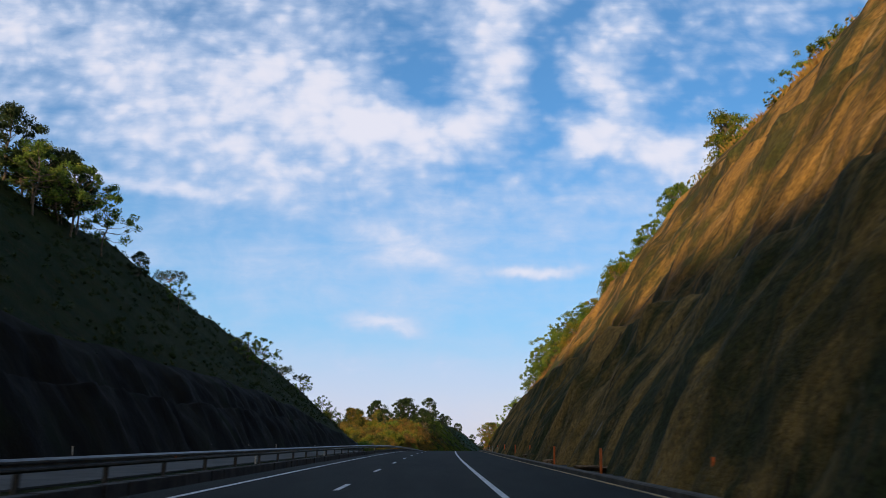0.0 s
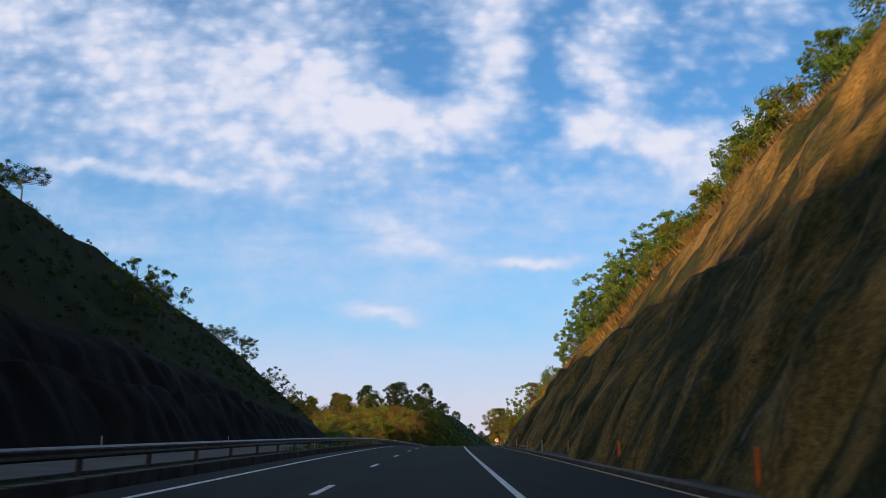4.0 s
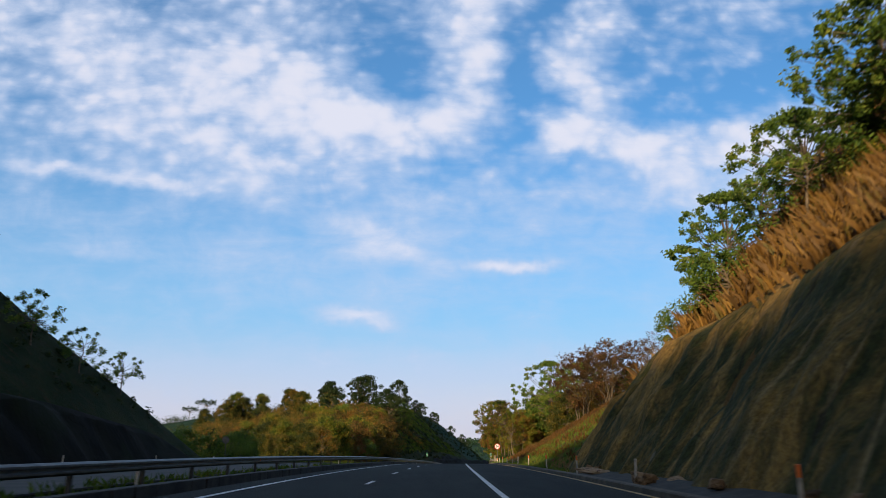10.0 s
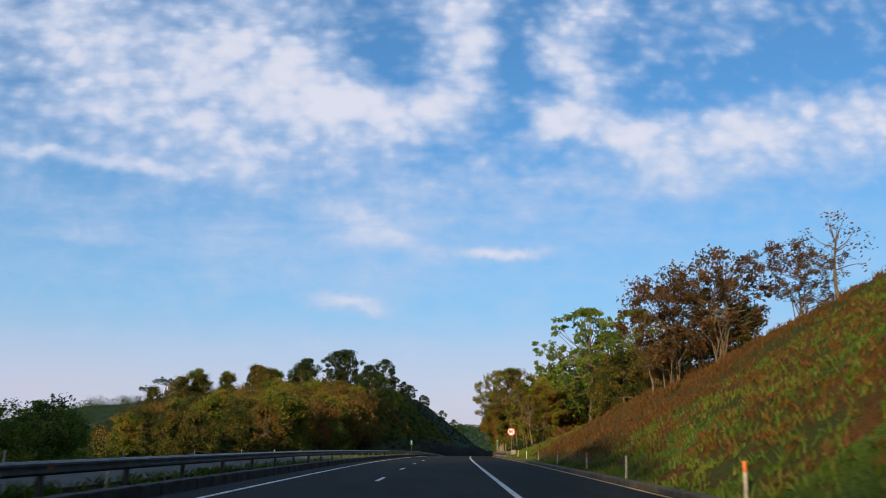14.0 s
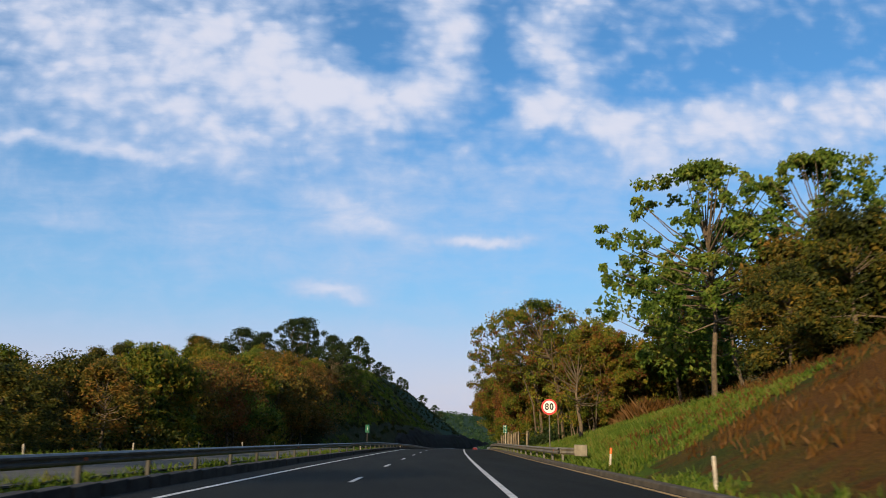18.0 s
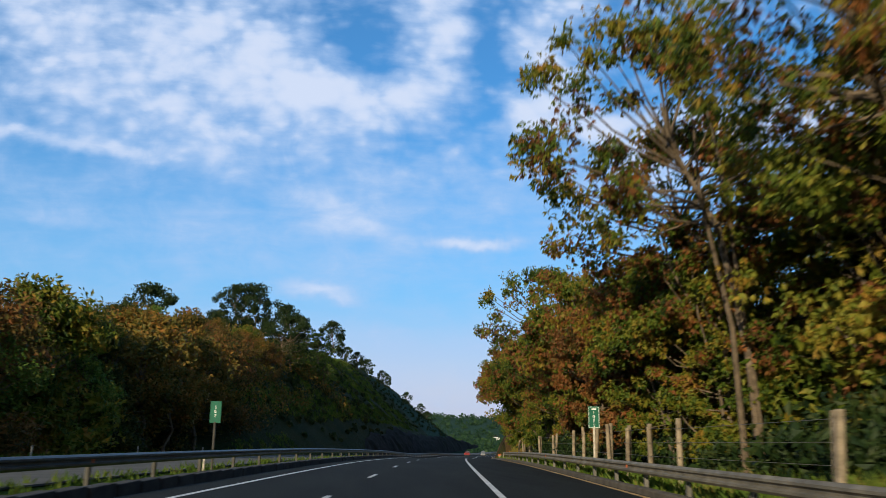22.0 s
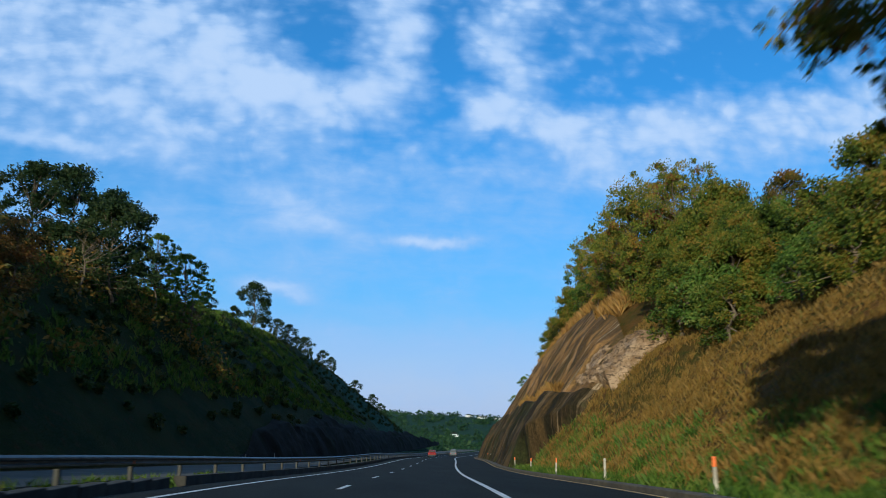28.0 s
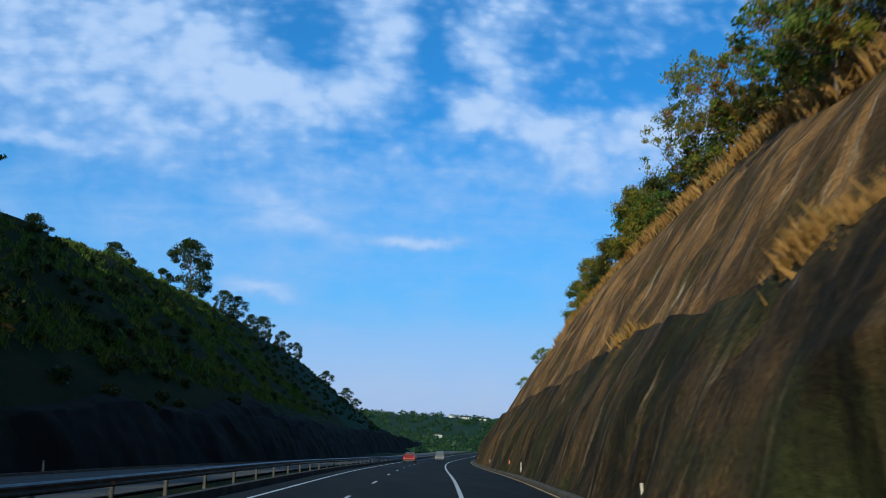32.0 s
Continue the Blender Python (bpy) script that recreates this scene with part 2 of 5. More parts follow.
def make_shotcrete(n, dark=(0.044, 0.034, 0.010), pale=(0.26, 0.138, 0.034), streak=(0.36, 0.22, 0.10), bend=2.0, runny=0.6, stain=0.85):
    """Brown sprayed concrete with uneven runs, damp stains and chalky marks."""
    p = place_of(n)
    warp = n.vmath("SCALE", n.vmath("SUBTRACT", n.noise(p, 0.25, 4, color=True), (0.5, 0.5, 0.5)), scale=bend)
    q = n.vmath("ADD", p, warp)
    runs = n.noise(n.mapping(q, scale=(0.07, 0.34, 0.08)), 1.0, 6, 0.65, 0.5)
    thin = n.noise(n.mapping(q, scale=(0.12, 1.7, 0.11)), 1.0, 5, 0.6, 0.3)
    blotch = n.noise(p, 0.17, 6, 0.65, 0.6)
    patch = n.noise(p, 0.55, 5, 0.65, 0.8)
    grain = n.noise(p, 5.0, 6, 0.7)
    c = n.mix(n.ramp(runs, 0.42, 0.62), dark, pale)
    c = n.mix(n.math("MULTIPLY", n.ramp(patch, 0.52, 0.68), 0.6), c, tuple(0.75 * v for v in pale))
    c = n.mix(n.math("MULTIPLY", n.ramp(thin, 0.56, 0.74), runny), c, streak)
    c = n.mix(n.math("MULTIPLY", n.ramp(blotch, 0.46, 0.64), stain), c, (0.036, 0.042, 0.011))
    c = n.mix(1.0, c, n.vmath("SCALE", (1, 1, 1), scale=n.ramp(grain, 0.25, 0.75, 0.5, 1.5)), "MULTIPLY")
    crack = n.noise(n.mapping(q, scale=(0.25, 2.6, 0.2)), 1.0, 4, 0.6, 0.4)
    c = n.mix(n.math("MULTIPLY", n.ramp(crack, 0.36, 0.30), 0.8), c, (0.012, 0.010, 0.005))
    chalk = n.noise(n.mapping(p, scale=(0.5, 1.5, 0.45)), 1.0, 3, 0.5)
    c = n.mix(n.math("MULTIPLY", n.ramp(chalk, 0.70, 0.76), 0.55), c, (0.34, 0.29, 0.21))
    h = n.math("ADD", n.math("ADD", runs, patch), n.math("MULTIPLY", grain, 0.4))
    return surface(n, c, 0.92, 0.0, h, 1.0, 0.35, 0.15)


def make_turf(name, tones):
    def make(n):
        p = place_of(n)
        a = n.noise(p, 0.16, 5, 0.6)
        b = n.noise(p, 1.3, 5, 0.65)
        g = n.noise(p, 11.0, 4, 0.7)
        c = n.mix(n.ramp(a, 0.38, 0.62), tones[0], tones[1])
        c = n.mix(n.ramp(b, 0.5, 0.68), c, tones[2])
        c = n.mix(1.0, c, n.vmath("SCALE", (1, 1, 1), scale=n.ramp(g, 0.25, 0.75, 0.5, 1.5)), "MULTIPLY")
        return surface(n, c, 0.95, 0.0, n.math("ADD", g, b), 1.0, 0.2, 0.1)
    return material(name, make)


def leaf_material(name, tones):
    def make(n):
        r = n.add("ShaderNodeNewGeometry").outputs["Random Per Island"]
        p = place_of(n)
        big = n.noise(p, 0.5, 4, 0.6)
        own = n.add("ShaderNodeObjectInfo").outputs["Random"]
        f = n.math("ADD", n.math("MULTIPLY", r, 0.58), n.ramp(big, 0.32, 0.68, -0.16, 0.52))
        f = n.math("ADD", f, n.math("MULTIPLY", n.math("SUBTRACT", own, 0.5), 0.22))
        cr = n.tree.nodes.new("ShaderNodeValToRGB")
        n.put(cr.inputs[0], f)
        while len(cr.color_ramp.elements) < len(tones):
            cr.color_ramp.elements.new(0.5)
        for i, (e, t) in enumerate(zip(cr.color_ramp.elements, tones)):
            e.position = i / (len(tones) - 1)
            e.color = (*t, 1)
        d = n.add("ShaderNodeBsdfPrincipled")
        n.put(d.inputs["Base Color"], cr.outputs[0])
        n.put(d.inputs["Roughness"], 0.6)
        n.put(d.inputs["Specular IOR Level"], 0.25)
        t = n.add("ShaderNodeBsdfTranslucent", Color=cr.outputs[0])
        m = n.add("ShaderNodeMixShader")
        m.inputs[0].default_value = 0.34
        n.put(m.inputs[1], d.outputs[0])
        n.put(m.inputs[2], t.outputs[0])
        return m.outputs[0]
    return material(name, make)


ASPHALT = material("asphalt", make_asphalt)
DARK_CONCRETE = plain("dirty_concrete", (0.035, 0.031, 0.025), 0.9, 0, 0.45, 1.5)
PALE_ROAD = plain("concrete_pavement", (0.075, 0.072, 0.062), 1.0, 0, 0.25, 0.6)
SHOTCRETE = material("shotcrete", make_shotcrete)
SHOT_DAMP = material("mossy_shotcrete", lambda n: make_shotcrete(n, (0.044, 0.046, 0.012), (0.33, 0.190, 0.046), (0.40, 0.28, 0.13), 2.4, 0.5, 0.85))
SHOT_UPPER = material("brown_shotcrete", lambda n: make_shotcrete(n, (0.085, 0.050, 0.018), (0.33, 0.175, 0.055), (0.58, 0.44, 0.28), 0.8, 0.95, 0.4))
# darker copy for below the ledge: stain, and shadow put into the colour
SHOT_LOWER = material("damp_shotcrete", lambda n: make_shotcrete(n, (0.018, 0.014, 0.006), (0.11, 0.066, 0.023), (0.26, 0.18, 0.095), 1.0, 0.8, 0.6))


def make_shaded_rock(n):
    """Old sprayed concrete with moss, its tones darkened to hold the cutting's shade."""
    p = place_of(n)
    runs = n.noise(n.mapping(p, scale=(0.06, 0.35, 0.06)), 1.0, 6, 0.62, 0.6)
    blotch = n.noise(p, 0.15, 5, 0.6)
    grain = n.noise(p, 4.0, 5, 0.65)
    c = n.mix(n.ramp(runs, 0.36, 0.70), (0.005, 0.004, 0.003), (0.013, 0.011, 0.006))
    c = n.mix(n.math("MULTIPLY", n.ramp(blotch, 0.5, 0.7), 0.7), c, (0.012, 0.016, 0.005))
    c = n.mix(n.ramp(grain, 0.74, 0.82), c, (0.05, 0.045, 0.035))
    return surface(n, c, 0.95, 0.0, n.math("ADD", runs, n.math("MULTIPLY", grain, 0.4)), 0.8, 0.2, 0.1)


SHADED_ROCK = material("dark_rock", make_shaded_rock)
PAINT = plain("road_paint", (0.62, 0.62, 0.60), 0.7, 0, 0.3, 4)
YELLOW = plain("kerb_paint", (0.42, 0.27, 0.10), 0.8, 0, 0.4, 3)
CONCRETE = plain("concrete", (0.085, 0.068, 0.045), 0.9, 0, 0.35, 2)
# left barrier's beam, its shaded side put into the tone; also wheel rims
STEEL = plain("galvanised_steel", (0.10, 0.10, 0.097), 0.45, 0.6, 0.3, 2)
DARK_STEEL = plain("rail_post_steel", (0.13, 0.12, 0.10), 0.65, 0.2, 0.25, 2)
# left posts: darker copy that includes the shade below the beam
LEFT_POST = plain("dark_post_steel", (0.05, 0.046, 0.038), 0.7, 0.1, 0.25, 2)
# right barrier: lighter copy with the sunlight put into its colour
RAIL_STEEL = plain("weathered_rail_steel", (0.19, 0.165, 0.12), 0.6, 0.2, 0.3, 2)
POST_WHITE = plain("chalky_post_paint", (0.42, 0.37, 0.30), 0.7, 0, 0.3, 5)
WHITE = plain("white_paint", (0.72, 0.70, 0.66), 0.6, 0, 0.15, 4)
ORANGE = plain("orange_paint", (0.75, 0.16, 0.03), 0.5, 0, 0.15, 4)
RED = plain("red_sign", (0.55, 0.03, 0.03), 0.4, 0, 0.1, 4)
BLACK = plain("black_paint", (0.015, 0.015, 0.015), 0.5, 0, 0.1, 4)
GREEN_SIGN = plain("green_sign", (0.004, 0.085, 0.045), 0.7, 0, 0.1, 4)
WOOD = plain("weathered_wood", (0.21, 0.165, 0.11), 0.9, 0, 0.35, 3)
BARK = plain("bark", (0.115, 0.085, 0.055), 0.95, 0, 0.4, 4)
GRASS_DRY = make_turf("dry_grass_slope", ((0.15, 0.08, 0.018), (0.22, 0.12, 0.028), (0.075, 0.075, 0.014)))
GRASS_GOLD = make_turf("golden_grass_slope", ((0.085, 0.062, 0.012), (0.15, 0.075, 0.016), (0.055, 0.065, 0.010)))
GRASS_MIX = make_turf("mixed_grass_slope", ((0.060, 0.078, 0.012), (0.150, 0.068, 0.014), (0.110, 0.046, 0.010)))
GRASS_GREEN = make_turf("green_verge", ((0.075, 0.13, 0.012), (0.11, 0.16, 0.015), (0.14, 0.11, 0.022)))
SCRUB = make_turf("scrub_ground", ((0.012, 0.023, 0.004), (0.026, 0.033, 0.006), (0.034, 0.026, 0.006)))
# bluish green stands in for the haze of distance
WOODS = make_turf("far_woods", ((0.016, 0.04, 0.022), (0.028, 0.058, 0.026), (0.012, 0.028, 0.018)))
LEAF_GREEN = leaf_material("leaves_green", ((0.03, 0.065, 0.009), (0.075, 0.13, 0.014), (0.14, 0.20, 0.024), (0.23, 0.23, 0.04)))
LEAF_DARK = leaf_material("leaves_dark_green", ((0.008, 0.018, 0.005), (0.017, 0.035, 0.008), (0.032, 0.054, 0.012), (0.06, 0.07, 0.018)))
LEAF_MIX = leaf_material("leaves_turning", ((0.020, 0.038, 0.004), (0.080, 0.120, 0.009), (0.18, 0.165, 0.014), (0.27, 0.155, 0.020)))
LEAF_RUST = leaf_material("leaves_rust", ((0.03, 0.034, 0.007), (0.08, 0.062, 0.012), (0.16, 0.084, 0.018), (0.21, 0.078, 0.022)))
LEAF_WITHERED = leaf_material("leaves_withered", ((0.06, 0.034, 0.012), (0.14, 0.060, 0.017), (0.25, 0.094, 0.024), (0.21, 0.125, 0.030)))
LEAF_BROWN = leaf_material("leaves_brown", ((0.035, 0.026, 0.010), (0.075, 0.042, 0.014), (0.13, 0.062, 0.020), (0.10, 0.085, 0.018)))
LEAF_GOLD = leaf_material("leaves_golden_green", ((0.060, 0.090, 0.009), (0.15, 0.18, 0.016), (0.28, 0.24, 0.026), (0.36, 0.20, 0.026)))
LEAF_OLIVE = leaf_material("leaves_olive", ((0.014, 0.022, 0.004), (0.038, 0.052, 0.007), (0.085, 0.082, 0.010), (0.22, 0.14, 0.018)))
LEAF_OCHRE = leaf_material("leaves_ochre", ((0.045, 0.056, 0.008), (0.11, 0.092, 0.012), (0.20, 0.120, 0.018), (0.28, 0.125, 0.022)))

# ---- the road's line and the lie of the land ----
KY = np.array([-150, -60, 0, 50, 100, 150, 200, 250, 300, 350, 375, 400, 420, 438, 452, 478, 498, 515, 550, 600, 650, 700, 800, 900.0])
KX = np.array([0.0, 0, 0, 0.3, 1.2, 2.85, 5.6, 9.0, 13.2, 18.2, 21.1, 24.25, 26.95, 29.6, 31.75, 36.0, 39.1, 41.85, 48.0, 58.2, 70.5, 85, 121, 163])
KZ = np.array([-3.7, -2.2, -1.2, -0.62, -0.14, -0.01, -0.53, -1.44, -2.66, -4.05, -4.97, -5.98, -6.95, -7.75, -8.3, -9.15, -9.9, -10.6, -12.0, -14.0, -15.7, -17.0, -19.0, -20.5])


def spline(q, v):
    h = np.diff(KY)
    n = len(KY)
    a, b = np.zeros((n, n)), np.zeros(n)
    a[0, 0] = a[-1, -1] = 1
    for i in range(1, n - 1):
        a[i, i - 1], a[i, i], a[i, i + 1] = h[i - 1], 2 * (h[i - 1] + h[i]), h[i]
        b[i] = 6 * ((v[i + 1] - v[i]) / h[i] - (v[i] - v[i - 1]) / h[i - 1])
    m = np.linalg.solve(a, b)
    q = np.asarray(q, float)
    c = np.clip(q, KY[0], KY[-1])
    i = np.clip(np.searchsorted(KY, c) - 1, 0, n - 2)
    t0, t1 = c - KY[i], KY[i + 1] - c
    out = m[i] * t1**3 / (6 * h[i]) + m[i + 1] * t0**3 / (6 * h[i]) + (v[i] / h[i] - m[i] * h[i] / 6) * t1 + (v[i + 1] / h[i] - m[i + 1] * h[i] / 6) * t0
    end = (v[-1] - v[-2]) / h[-1]
    return out + np.where(q > KY[-1], (q - KY[-1]) * end, 0)


TABLE_Y = np.arange(-200, 6000, 1.0)
TABLE_X = spline(TABLE_Y, KX)
TABLE_Z = np.where(TABLE_Y < 900, spline(TABLE_Y, KZ), KZ[-1])


def road_x(y):
    return np.interp(y, TABLE_Y, TABLE_X)


def road_z(y):
    return np.interp(y, TABLE_Y, TABLE_Z)


def step(v, lo, hi):
    t = np.clip((np.asarray(v, float) - lo) / (hi - lo), 0, 1)
    return t * t * (3 - 2 * t)


def waves(x, y, size, seed):
    """Smooth made-up unevenness between about -1 and 1."""
    x, y = np.asarray(x, float) / size, np.asarray(y, float) / size
    s = seed * 1.7
    return (np.sin(x * 1.1 + s + 1.3 * np.sin(y * 0.7 + s)) + np.sin(y * 1.3 + 2 * s + 1.1 * np.sin(x * 0.9 - s)) + 0.6 * np.sin((x + y) * 2.3 + s) + 0.6 * np.sin((x - y) * 2.9 - s)) / 3.2


def ramp_to(y, pairs):
    ys, vs = zip(*pairs)
    return np.interp(y, ys, vs)


# right-hand side: (along, value)
R_ROCK_TOP = [(-150, 27), (50, 27), (77, 29), (86, 25), (96, 20.5), (113, 15.2), (122, 12.8), (132, 10.4), (145, 8.4), (150, 7.4), (175, 7.1), (178.5, 3.8), (182, 0), (426, 0), (430, 7), (442, 10.5), (455, 14.5), (480, 19), (520, 21), (560, 19), (600, 11), (640, 0)]
R_SLOPE_1 = [(-150, 1.5), (182, 1.45), (200, 0.62), (380, 0.6), (420, 0.75), (440, 1.2), (458, 1.6), (640, 1.6)]
R_SLOPE_2 = [(-150, 0.6), (90, 0.8), (120, 1.05), (176, 1.05), (186, 0.64), (260, 0.52), (290, 0.36), (310, 0.3), (380, 0.35), (410, 0.7), (450, 0.85), (520, 0.9), (640, 0.6)]
R_TOP = [(-150, 31), (60, 31), (80, 31), (110, 31), (150, 31), (172, 26), (190, 17.5), (205, 15), (235, 13), (265, 8), (290, 5.5), (308, 3.5), (320, 2.0), (370, 2.5), (390, 7), (410, 14), (430, 18), (450, 25), (500, 32), (560, 27), (610, 14), (650, 2), (720, -4), (900, -8)]
R_TOE = [(-150, 8.2), (172, 8.2), (190, 6.6), (390, 6.8), (410, 7.6), (640, 7.8)]
# left-hand side
L_TOE = [(-150, 22), (200, 22.5), (225, 24), (400, 24), (430, 21.5), (560, 22), (600, 24), (650, 29), (700, 36), (750, 43), (800, 52), (900, 70), (940, 78)]
L_ROCK = [(-150, 9), (120, 8.5), (160, 6), (190, 3), (215, 0), (460, 0), (500, 5), (560, 8), (800, 8), (940, 0)]
# heights up to y 0 are unseen, added to shade the right rock face
L_TOP = [(-420, 98), (-160, 98), (-100, 88), (-78, 84), (-52, 62), (0, 57), (40, 50), (70, 38), (110, 34), (150, 29), (185, 24), (197, 20), (204, 15), (210, 8), (219, 0.5), (240, -0.5), (380, -0.5), (398, 6), (415, 11), (440, 17), (470, 22.5), (500, 28.5), (560, 33), (600, 37), (650, 40), (700, 42), (800, 42), (900, 36), (930, 24), (955, -2)]


def land(y, lat):
    """Height of the ground over the road, by the distance along and across."""
    y, lat = np.broadcast_arrays(np.asarray(y, float), np.asarray(lat, float))
    x = road_x(y) + lat
    # right
    toe, rock, s1, s2, top = (ramp_to(y, p) for p in (R_TOE, R_ROCK_TOP, R_SLOPE_1, R_SLOPE_2, R_TOP))
    d = lat - toe
    rise = np.where(d * s1 < rock, d * s1, rock + (d - rock / s1) * s2)
    lim = top + 2.2 * waves(x, y, 19, 1) * step(top, 2, 12)
    right = np.minimum(rise, lim - 2.0 * np.exp(-np.maximum(rise - lim, 0) * 0.25))
    right = np.where(d > 0, right, 0)
    right = right + step(d, 2, 12) * (0.45 * waves(x, y, 6, 2) + 0.2 * waves(x, y, 2.3, 3)) * step(top, 0, 10)
    fall = np.where(top < 0, np.maximum(-d * 0.3, top), 0)
    right = np.where((top < 0) & (d > 0), fall, right)
    # left
    toe, rock, top = (ramp_to(y, p) for p in (L_TOE, L_ROCK, L_TOP))
    d = -lat - toe
    rise = np.where(d * 1.5 < rock, d * 1.5, rock + (d - rock / 1.5) * 0.92)
    lim = top + 2.4 * waves(x, y, 23, 4) * step(top, 2, 12)
    left = np.minimum(rise, lim - 3.0 * np.exp(-np.maximum(rise - lim, 0) * 0.2))
    left = left - np.where(left > 3, np.minimum(0.12 * np.maximum(d - np.maximum(lim, 0) / 0.92 - 14, 0), np.maximum(left - 3, 0)), 0)
    left = np.where(d > 0, left, 0)
    left = left + step(d, 2, 12) * (0.5 * waves(x, y, 7, 5) + 0.25 * waves(x, y, 2.7, 6)) * step(top, 0, 10)
    fall = np.where(top < 0, np.maximum(-d * 0.3, top), 0)
    left = np.where((top < 0) & (d > 0), fall, left)
    # the bottom of the central strip
    mid = -0.25 * step(-lat, 7.0, 7.6) * (1 - step(-lat, 9.6, 10.2))
    z = np.where(lat >= 0, right, left) + mid
    # far country: a valley and a low ridge
    far = step(y, 700, 1300)
    valley = -26 + 10 * waves(x, y, 260, 7)
    ridge = 56 * np.exp(-((y - 3300 - 0.18 * x) / 700) ** 2) * (0.8 + 0.35 * waves(x, y * 0, 420, 8)) + 14 * np.exp(-((y - 1900) / 300) ** 2) * (0.5 + 0.5 * waves(x, 0 * y, 260, 9))
    side = step(np.abs(lat + 20), 150, 300)
    z = z * (1 - far) + far * (valley + ridge)
    z = z * (1 - side * (1 - far)) + side * (1 - far) * (ramp_to(y, [(-150, 22), (150, 16), (260, 3), (600, 6), (900, 0)]) + 5 * waves(x, y, 90, 10))
    return z


def ground_z(x, y):
    return float(road_z(y) + land(y, x - road_x(y)))


def spot(y, lat, dz=0.0):
    return Vector((float(road_x(y)) + lat, y, float(road_z(y) + land(y, lat)) + dz))


def heading(y):
    return math.degrees(math.atan2(-(float(road_x(y + 1)) - float(road_x(y - 1))), 2.0))


# ---- mesh helpers ----
def mesh_of(name, verts, faces, mats, index=None, smooth=False):
    me = bpy.data.meshes.new(name)
    me.from_pydata([tuple(v) for v in np.asarray(verts, float)] if not isinstance(verts, list) else verts, [], faces)
    for m in mats:
        me.materials.append(m)
    if index is not None:
        me.polygons.foreach_set("material_index", np.asarray(index, np.int32))
    if smooth:
        me.polygons.foreach_set("use_smooth", np.ones(len(me.polygons), bool))
    me.update()
    return me


def thing(name, label, category, group="", kind="", at=(0, 0, 0), turn=0.0):
    ob = new(name)
    ob.matrix_basis = pose(*at, 0, 0, turn)
    ob.empty_display_size = 0.3
    return tagged(ob, label, category, group, kind)


def part(name, bm, mat, parent=None, label="", smooth=False):
    """One mesh object under a thing or a part, from a bmesh or a mesh."""
    if isinstance(bm, bpy.types.Mesh):
        me = bm
    else:
        me = bpy.data.meshes.new(name)
        bm.to_mesh(me)
        bm.free()
        me.materials.append(mat)
        if smooth:
            for p in me.polygons:
                p.use_smooth = True
    ob = new(name, me)
    ob.parent = parent
    if label:
        tagged(ob, label)
    return ob


def box(sx, sy, sz, at=(0, 0, 0), bevel=0.0, bm=None):
    bm = bm or bmesh.new()
    got = bmesh.ops.create_cube(bm, size=1.0, matrix=Matrix.Translation(at) @ Matrix.Diagonal((sx, sy, sz, 1)))
    if bevel:
        edges = list({e for v in got["verts"] for e in v.link_edges})
        bmesh.ops.bevel(bm, geom=edges, offset=bevel, segments=2, affect="EDGES", profile=0.5)
    return bm


def rod(r0, r1, z0, z1, sides=12, at=(0, 0), bevel=0.0):
    bm = bmesh.new()
    bmesh.ops.create_cone(bm, cap_ends=True, segments=sides, radius1=r0, radius2=r1, depth=z1 - z0, matrix=Matrix.Translation((*at, (z0 + z1) / 2)))
    if bevel:
        edges = [e for e in bm.edges if len([f for f in e.link_faces if len(f.verts) > 4]) == 1]
        bmesh.ops.bevel(bm, geom=edges, offset=bevel, segments=2, affect="EDGES", profile=0.5)
    return bm


def sweep(ys, profile, name, mat, closed=True, smooth=False):
    """A profile of (across, height) carried along the road's line."""
    verts, faces = [], []
    k = len(profile)
    for y in ys:
        a = radians(heading(y))
        x0, z0 = float(road_x(y)), float(road_z(y))
        for u, h in profile:
            verts.append((x0 + u * math.cos(a), y + u * math.sin(a), z0 + h))
    for i in range(len(ys) - 1):
        for j in range(k if closed else k - 1):
            a, b = i * k + j, i * k + (j + 1) % k
            faces.append((a, b, b + k, a + k))
    if closed:
        faces.append(tuple(range(k))[::-1])
        faces.append(tuple(range((len(ys) - 1) * k, len(ys) * k)))
    me = mesh_of(name, verts, faces, [mat], smooth=smooth)
    return me


def along(a, b, every):
    return list(np.linspace(a, b, max(2, int(round((b - a) / every)) + 1)))


